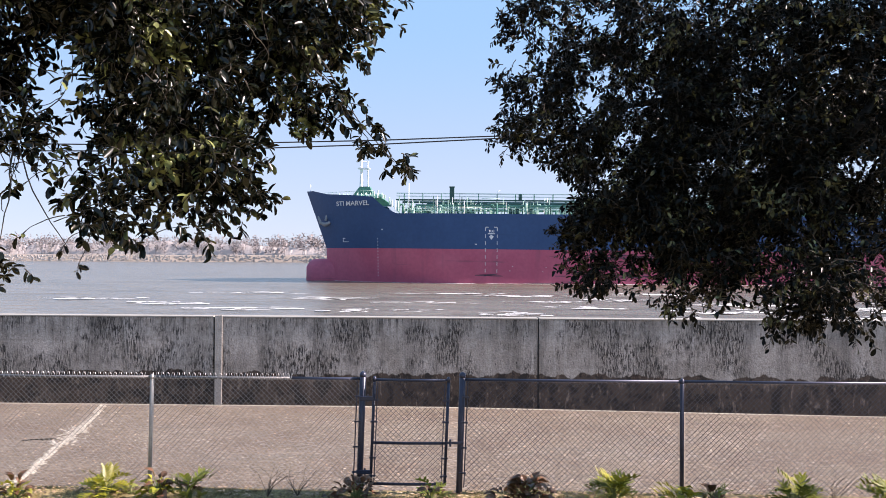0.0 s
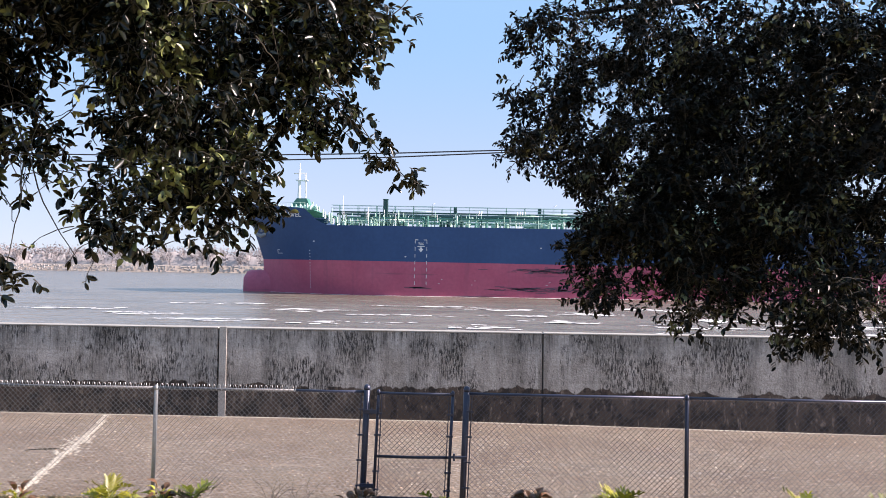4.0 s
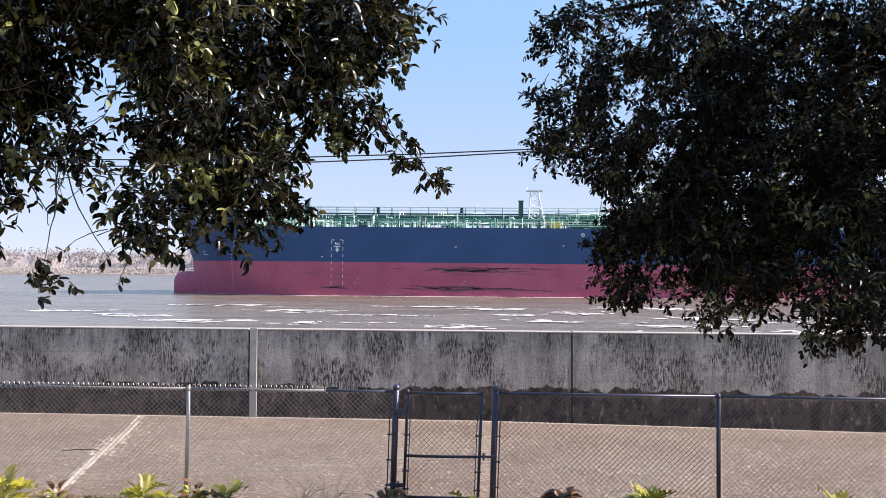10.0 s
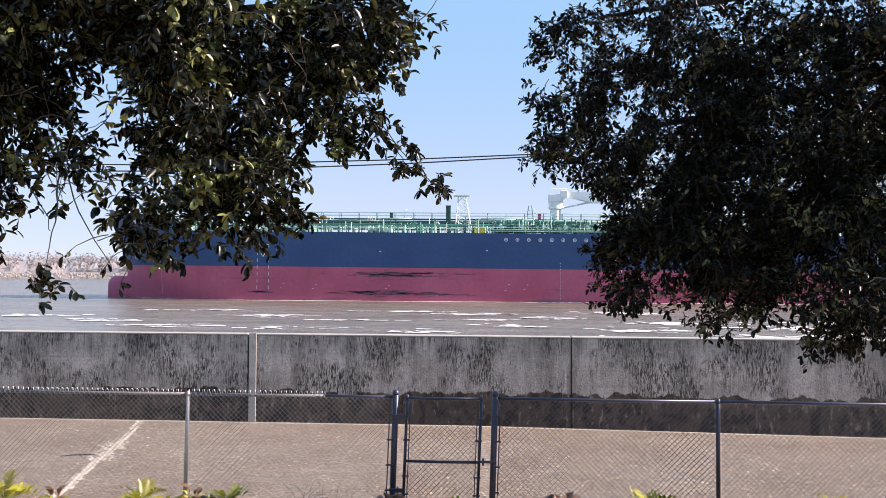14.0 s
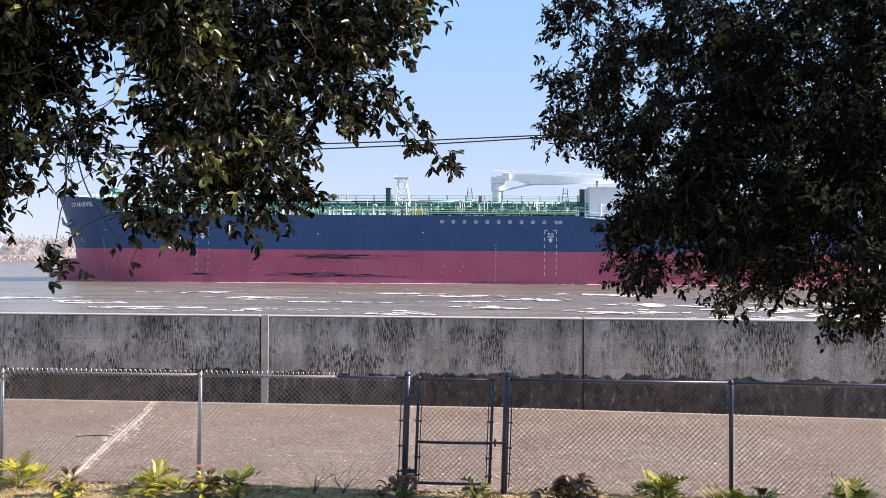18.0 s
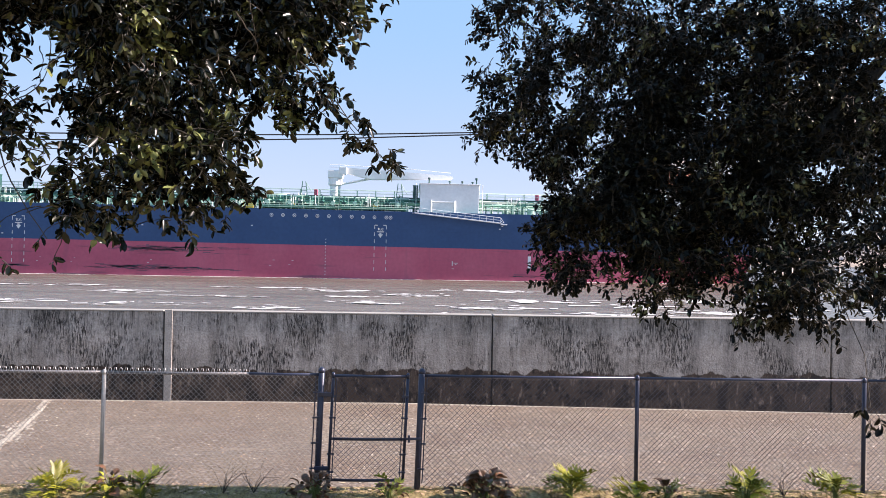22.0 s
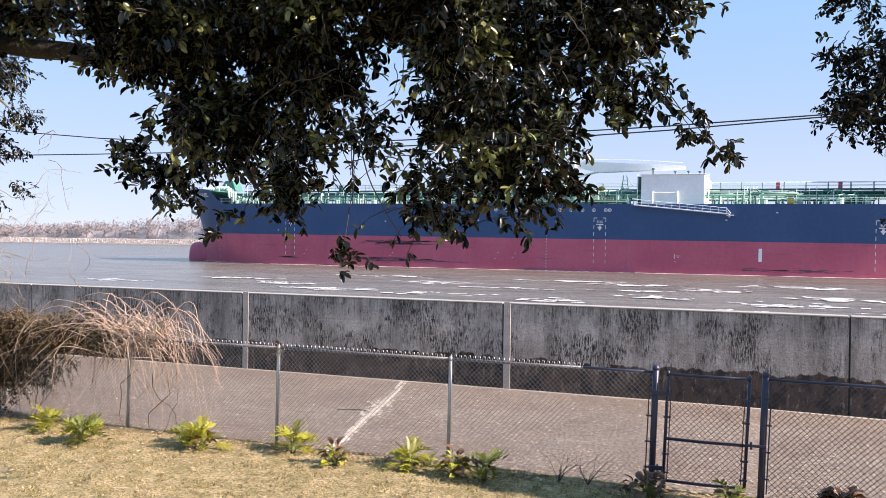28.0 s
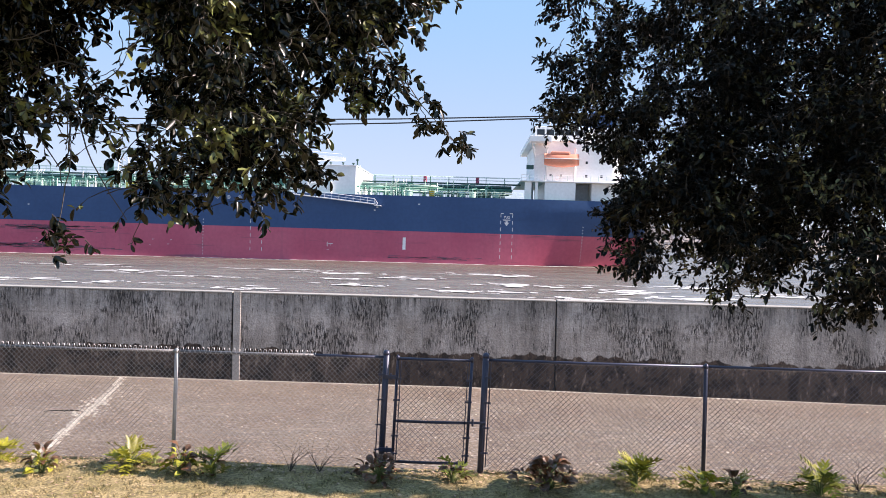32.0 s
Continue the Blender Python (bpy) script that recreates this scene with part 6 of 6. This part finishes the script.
for i, (x, y, h, kinds, n, lab) in enumerate((
        (-12.2, 10.6, 0.52, (G, Y, Y), 22, GL), (-10.86, 11.2, 0.36, (Y,), 13, YL), (-9.75, 10.8, 0.42, (Y, Y, G), 18, YL),
        (-8.3, 11.5, 0.30, (Y, G), 8, YL), (-7.75, 11.25, 0.42, (Y, Y, D), 17, YL), (-6.4, 11.7, 0.38, (Y,), 14, YL),
        (-5.45, 11.3, 0.38, (B, Y, D), 15, "yellowing plant with reddish leaf edges by the fence"), (-4.38, 11.6, 0.36, (Y,), 14, YL), (-4.1, 11.75, 0.22, (D, G), 7, DL),
        (-3.6, 11.45, 0.46, (B, B, D), 19, GL), (-3.15, 11.35, 0.38, (D, G), 12, DL), (-0.95, 11.5, 0.40, (D,), 15, DL), (0.05, 11.55, 0.34, (G, D), 12, GL),
        (1.3, 11.35, 0.48, (D,), 22, DL), (2.48, 11.6, 0.40, (Y, Y, G), 15, YL), (3.35, 11.4, 0.40, (B, Y), 13, GL), (3.75, 11.4, 0.36, (D, G), 11, DL), (4.9, 11.55, 0.40, (G, Y), 15, GL), (6.1, 11.5, 0.4, (G, Y), 14, GL))):
    plant(x, y, h, kinds, n, lab, 40 + i)


def dry_twigs(x, y, label, seed):
    rng = random.Random(seed)
    ob = thing("dry_twig_clump", label, "dead plant", "", (x, y, lawn_z(x, y) - 0.01))
    for k in range(9):
        a = rng.uniform(0, 6.28)
        p, pts = Vector((0, 0, 0)), []
        d = Vector((math.cos(a) * 0.5, math.sin(a) * 0.2, 0.9))
        for _ in range(5):
            pts.append(p.copy())
            p = p + d.normalized() * 0.12
            d += Vector((rng.uniform(-0.5, 0.5), rng.uniform(-0.3, 0.3), rng.uniform(-0.45, 0.1)))
        bm = bmesh.new()
        tube(bm, pts, [0.004, 0.0035, 0.003, 0.0025, 0.002], 4, False)
        part("twig", bm, M_TWIG, ob)


dry_twigs(-2.2, 11.75, "bare dry twigs at the fence foot", 1)
dry_twigs(-1.8, 11.8, "bare dry twigs at the fence foot", 2)
knot = thing("vine_knot", "dry vine stubs twisted round the fence post top", "vine", "", (-6.853, 12.0, 1.5))
krng = random.Random(5)
for k in range(26):
    a, turn = krng.uniform(0, 6.28), krng.uniform(1.0, 3.0)
    lift, drop = krng.uniform(-0.12, 0.14), krng.uniform(0.0, 0.08)
    bm = bmesh.new()
    tube(bm, [(math.cos(a + turn * f) * (0.035 + 0.09 * f * f), math.sin(a + turn * f) * (0.035 + 0.06 * f * f), -0.1 * (1 - f) + lift * f - drop * f * f) for f in (0, 0.25, 0.5, 0.75, 1)], [0.005, 0.005, 0.004, 0.003, 0.002], 4, False)
    part("twig", bm, M_TWIGP, knot)
dry_twigs(5.5, 11.75, "bare dry twigs at the fence foot", 3)

# ---- dead vines and hedge on the fence ----
M_VINE = mat("dry_vine", (0.504, 0.369, 0.27), 0.85, vary=0.25, scale=3, fine=30, island=0.3)
M_VINEM = mat("brown_vine", (0.28, 0.18, 0.10), 0.85, vary=0.3, scale=3, fine=30, island=0.4)
M_VINED = mat("dark_vine", (0.12, 0.09, 0.065), 0.9, vary=0.3, scale=3, fine=30)
M_BROWNLEAF = leaf_mat("withered_leaf", (0.075, 0.05, 0.022), (0.27, 0.2, 0.075), 0.7, 0.1, 0.3, 0.0)
M_HEDGE = leaf_mat("hedge_leaf", (0.07, 0.125, 0.024), (0.16, 0.24, 0.045), 0.45, 0.2, 0.4, 0.0)
vines = thing("dead_vine", "tangle of bare tan vines arching over the chain-link fence", "vine")
rng = random.Random(21)


def arch(crown, a, reach, rise, drop, r, material, steps_n=9):
    pts = []
    curl, phase = Vector((rng.uniform(-1, 1), rng.uniform(-1, 1), rng.uniform(-1, 1))) * 0.1, rng.uniform(0, 6.3)
    sway = Vector((rng.uniform(-1, 1), rng.uniform(-1, 1), rng.uniform(-0.5, 0.5))) * 0.22
    for k in range(steps_n):
        f = k / (steps_n - 1)
        pts.append(Vector(crown) + Vector((math.cos(a) * reach * f, math.sin(a) * reach * 0.45 * f, rise * math.sin(math.pi * min(1, f * 0.9)) - drop * f * f))
                   + Vector((rng.uniform(-1, 1), rng.uniform(-1, 1), rng.uniform(-1, 1))) * 0.012 * f + sway * math.sin(2.6 * f) + curl * 1.3 * f * math.sin(6 * f + phase))
    bm = bmesh.new()
    tube(bm, pts, [r * (1 - 0.65 * k / (steps_n - 1)) for k in range(steps_n)], 4, False)
    part("vine_stem", bm, material, vines)


for k in range(170):  # canes spilling over the rail, most of them towards the hedge
    left = rng.random() < 0.66
    arch((-9.5 + rng.uniform(-0.9, 0.7), 11.9 + rng.uniform(-0.2, 0.2), 1.42 + rng.uniform(-0.25, 0.25)), (math.pi if left else 0.0) + rng.uniform(-0.9, 0.9),
         rng.uniform(0.6, 2.5) if left else rng.uniform(0.4, 1.5), rng.uniform(0.1, 0.7), rng.uniform(0.1, 0.9), rng.uniform(0.0055, 0.0098), M_VINE, 12)
for k in range(44):  # some that hang to the ground
    arch((-9.2 + rng.uniform(-1.4, 0.7), 11.9, 1.4 + rng.uniform(-0.2, 0.2)), rng.uniform(-3.14, 3.14), rng.uniform(0.2, 0.7), rng.uniform(0.0, 0.3), rng.uniform(0.9, 1.4), 0.005, M_VINE, 12)
for k in range(60):
    arch((-11.4 + rng.uniform(-1.2, 0.8), 11.82, 1.55 + rng.uniform(-0.25, 0.2)), rng.choice((0, math.pi, math.pi)) + rng.uniform(-1, 1), rng.uniform(0.5, 1.5), rng.uniform(0.0, 0.35), rng.uniform(0.2, 1.3), 0.006, M_VINEM, 12)
for k in range(9):
    x = rng.choice((-9.85, -9.0, -11.0, -12.0)) + rng.gauss(0, 0.25)
    p, pts = Vector((x, 11.96, -0.1)), []
    lean = rng.uniform(-0.12, 0.12)
    for _ in range(8):
        pts.append(p.copy())
        lean = lean * 0.6 + rng.uniform(-0.14, 0.14)
        p = p + Vector((lean, rng.uniform(-0.03, 0.03), rng.uniform(0.08, 0.24)))
    bm = bmesh.new()
    tube(bm, pts, [0.006 * rng.uniform(0.5, 1.4)] * 8, 4, False)
    part("vine_stem", bm, M_VINED, vines)
for k in range(80):
    arch((-12.9 + rng.uniform(-0.9, 1.0), 11.75, 1.45 + rng.uniform(-0.3, 0.2)), rng.choice((0, math.pi)) + rng.uniform(-1, 1), rng.uniform(0.3, 0.9), 0.1, rng.uniform(0.6, 1.6), 0.006, M_VINEM if k % 3 else M_VINED)
fo = Foliage(31)
fo.mass(-13.2, 12.0, 1.45, 1.9, 0.4, 0.32, 2300, 0.05, 9, 0.26, 7, 0.1)
fo.mass(-10.9, 12.0, 1.52, 1.1, 0.35, 0.24, 800, 0.045, 9, 0.24, 7, 0.1)
fo.mass(-13.6, 11.95, 0.75, 1.6, 0.35, 0.66, 3800, 0.05, 8, 0.32, 7, 0.1)
fo.mass(-11.8, 12.0, 0.95, 0.7, 0.22, 0.5, 260, 0.045, 6, 0.3, 7, 0.1)
fo.put(vines, M_BROWNLEAF, "withered brown leaves on the fence top")
hedge = thing("hedge", "clipped green hedge behind the fence end", "hedge")
fo = Foliage(32)
fo.mass(-15.3, 11.75, 0.8, 1.0, 0.5, 0.8, 2600, 0.06, 9, 0.2, 6, 0.1)
fo.mass(-18.2, 12.1, 0.75, 1.4, 0.6, 0.9, 700, 0.06, 9, 0.2)
fo.put(hedge, M_HEDGE)
for k in range(5):
    x = -17.5 + k * 0.9
    bm = bmesh.new()
    tube(bm, [(x, 12.1, -0.2), (x + 0.05, 12.12, 0.5), (x - 0.05, 12.08, 1.1)], [0.03, 0.025, 0.012], 6)
    part("stem", bm, M_BARK, hedge)
tuft = thing("dry_grass_tuft", "tall tuft of dry straw at the fence foot", "grass tuft", "", (-13.3, 11.4, -0.1))
for k in range(60):
    a, r = rng.uniform(0, 6.28), rng.uniform(0.1, 0.4)
    bm = bmesh.new()
    tube(bm, [(0, 0, 0), (math.cos(a) * r * 0.4, math.sin(a) * r * 0.4, 0.35), (math.cos(a) * r, math.sin(a) * r, 0.45 + rng.uniform(-0.2, 0.25))], [0.004, 0.003, 0.001], 3, False)
    part("straw", bm, M_VINE, tuft)

# ---- half-bare tree by the hedge ----
M_LICHEN = mat("lichen_bark", (0.04, 0.034, 0.03), 0.9, vary=0.5, scale=9, fine=40, bump=0.9, second=(0.17, 0.16, 0.11))
bare = thing("half_bare_tree", "lichen-spotted tree with bare twigs and sparse dark leaves", "tree")
limb([(-9.4, 5.2, -0.3), (-9.2, 5.3, 1.2), (-8.6, 5.6, 2.4)], 0.16, 0.1, bare, "trunk", 12).data.materials[0] = M_LICHEN
for pts, r0, r1, s in ((((-8.7, 5.55, 2.3), (-7.75, 5.98, 2.99), (-7.6, 6.17, 3.84), (-7.63, 6.03, 4.5), (-7.4, 6.1, 5.4)), 0.045, 0.01, 13),
                       (((-7.6, 6.17, 3.84), (-7.1, 6.1, 4.4), (-6.5, 6.0, 4.7), (-6.0, 6.05, 4.4)), 0.035, 0.01, 15),
                       (((-8.9, 5.45, 1.9), (-9.3, 5.6, 3.3), (-8.6, 5.7, 4.6)), 0.07, 0.02, 16)):
    limb(pts, r0, r1, bare, "limb", s).data.materials[0] = M_LICHEN
fo = Foliage(33)
rn = np.random.default_rng(34)
for _ in range(260):
    p = np.array((-7.5, 6.2, 3.3)) + rn.normal(0, 1, 3) * np.array((0.7, 0.5, 0.8))
    d = rn.normal(0, 1, 3) + np.array((0.6, 0.3, 0.1))
    q, pts = p.copy(), [p.copy()]
    d /= np.linalg.norm(d)
    for k in range(8):
        d = d + rn.normal(0, 0.42, 3) + np.array((0.04, 0, -0.08))
        d /= np.linalg.norm(d)
        q = q + d * 0.075
        pts.append(q.copy())
        if k in (2, 4, 6):  # short side twigs
            e = d * 0.5 + rn.normal(0, 0.6, 3)
            fo.stick([q, q + e * 0.06, q + e * 0.1 + rn.normal(0, 0.025, 3), q + e * 0.17 + rn.normal(0, 0.03, 3)], 0.0024, 0.001)
    fo.stick(pts, 0.0042, 0.0014)
fo.put(bare, M_LEAF2, "", M_TWIGP)
fo = Foliage(35)
for e in ((-6.66, 5.58, 4.8, 0.6, 0.9, 0.5, 520), (-6.33, 6.03, 4.7, 0.42, 0.7, 0.6, 540), (-6.5, 5.97, 3.9, 0.36, 0.7, 0.5, 420), (-6.58, 5.9, 3.4, 0.25, 0.4, 0.2, 100)):
    fo.mass(*e, 0.044, 8, 0.18, 9, 0.04)
bare.location = (-0.05, 0.05, 0)
fo.put(bare, M_LEAF2, "sparse small dark leaves")

# ---- foam on the river ----
M_FOAM = mat("river_foam", (0.74, 0.74, 0.73), 0.8, vary=0.15, scale=1.5, fine=6)
FOAM_SPEED = 0.825
foam = []


def foam_patch(x, y, length, width, pieces, seed):
    """Drifting froth: torn, elongated shreds that lie on the water."""
    rng = random.Random(seed)
    ob = thing("foam_patch", "torn white foam streak drifting on the muddy river", "foam", "foam on the river", (x, y, WATER_Z + 0.09))
    verts, faces = [], []
    for _ in range(int(pieces * 1.8)):
        cx, cy = rng.gauss(0, length * 0.3), rng.gauss(0, width * 0.35)
        l, w = length * rng.uniform(0.04, 0.22), width * rng.uniform(0.03, 0.13)
        i, n = len(verts), 10
        for k in range(n):
            a = 2 * math.pi * k / n
            r = rng.uniform(0.45, 1.1)
            verts.append((cx + l * r * math.cos(a), cy + w * r * math.sin(a) + 0.15 * l * math.cos(a) * rng.uniform(-0.2, 0.2), rng.uniform(0, 0.03)))
        faces.append(tuple(range(i, i + n)))
    raw("foam_shred", verts, faces, M_FOAM, ob)
    tagged(ob.children[0], kind="stuff")
    foam.append((ob, x, y))


for i, (x, y, l, w, n) in enumerate(((7.1, 87.9, 5.5, 4.0, 16), (11.6, 104.0, 7.0, 5, 13), (-2.5, 78.5, 6.0, 3, 12), (-16.0, 82.0, 7, 3.5, 12), (1.5, 112, 12, 4, 12), (-30, 84, 9, 4, 13),
                                     (19.0, 83.0, 8.0, 4, 18), (26, 95, 9, 5, 16), (35, 88, 9, 5, 18), (-24, 104, 10, 4, 12), (-40, 92, 8, 4, 12), (15, 73, 5, 2.5, 12), (30, 76, 7, 3, 16), (44, 99, 9, 5, 16), (-10, 96, 8, 3, 10), (-52, 100, 10, 5, 12), (22, 118, 12, 5, 12), (-62, 86, 8, 3, 10), (-36, 118, 12, 4, 10), (4, 99, 7, 3, 10), (-8, 118, 14, 3, 10), (40, 80, 8, 4, 16), (52, 86, 9, 4, 16))):
    foam_patch(x, y, l, w, n, 60 + i)

# bow and side wash, carried along with the hull
bm = bmesh.new()
rng = random.Random(77)
for k in range(170):
    x = 3 + 1.0 * k
    y = side_y(min(x, 150), 0) - 0.15
    w = rng.uniform(0.1, 0.5)
    z = 0.24 + x * math.tan(radians(TRIM))
    vs = [bm.verts.new((x - 0.6, y, z)), bm.verts.new((x + 0.6, y, z)), bm.verts.new((x + 0.5, y - w, z - 0.03)), bm.verts.new((x - 0.5, y - w * rng.uniform(0.5, 1), z - 0.03))]
    bm.faces.new(vs)
tagged(part("wash", bm, M_FOAM, ship, "thin foam along the waterline"), kind="stuff")

# ---- all that moves ----


def motions():
    times = [0, 0.1, 0.3, 1] + list(range(2, 31, 2)) + [31, 31.7, 31.9, 32]
    walk(ship, [(t, pose(SHIP_X0 - SHIP_SPEED * t, SHIP_Y, WATER_Z - 0.2, 0, TRIM, 0)) for t in times])
    for ob, x, y in foam:
        walk(ob, [(t, pose(x - FOAM_SPEED * (t - 9), y, WATER_Z + 0.09)) for t in times])


motions()
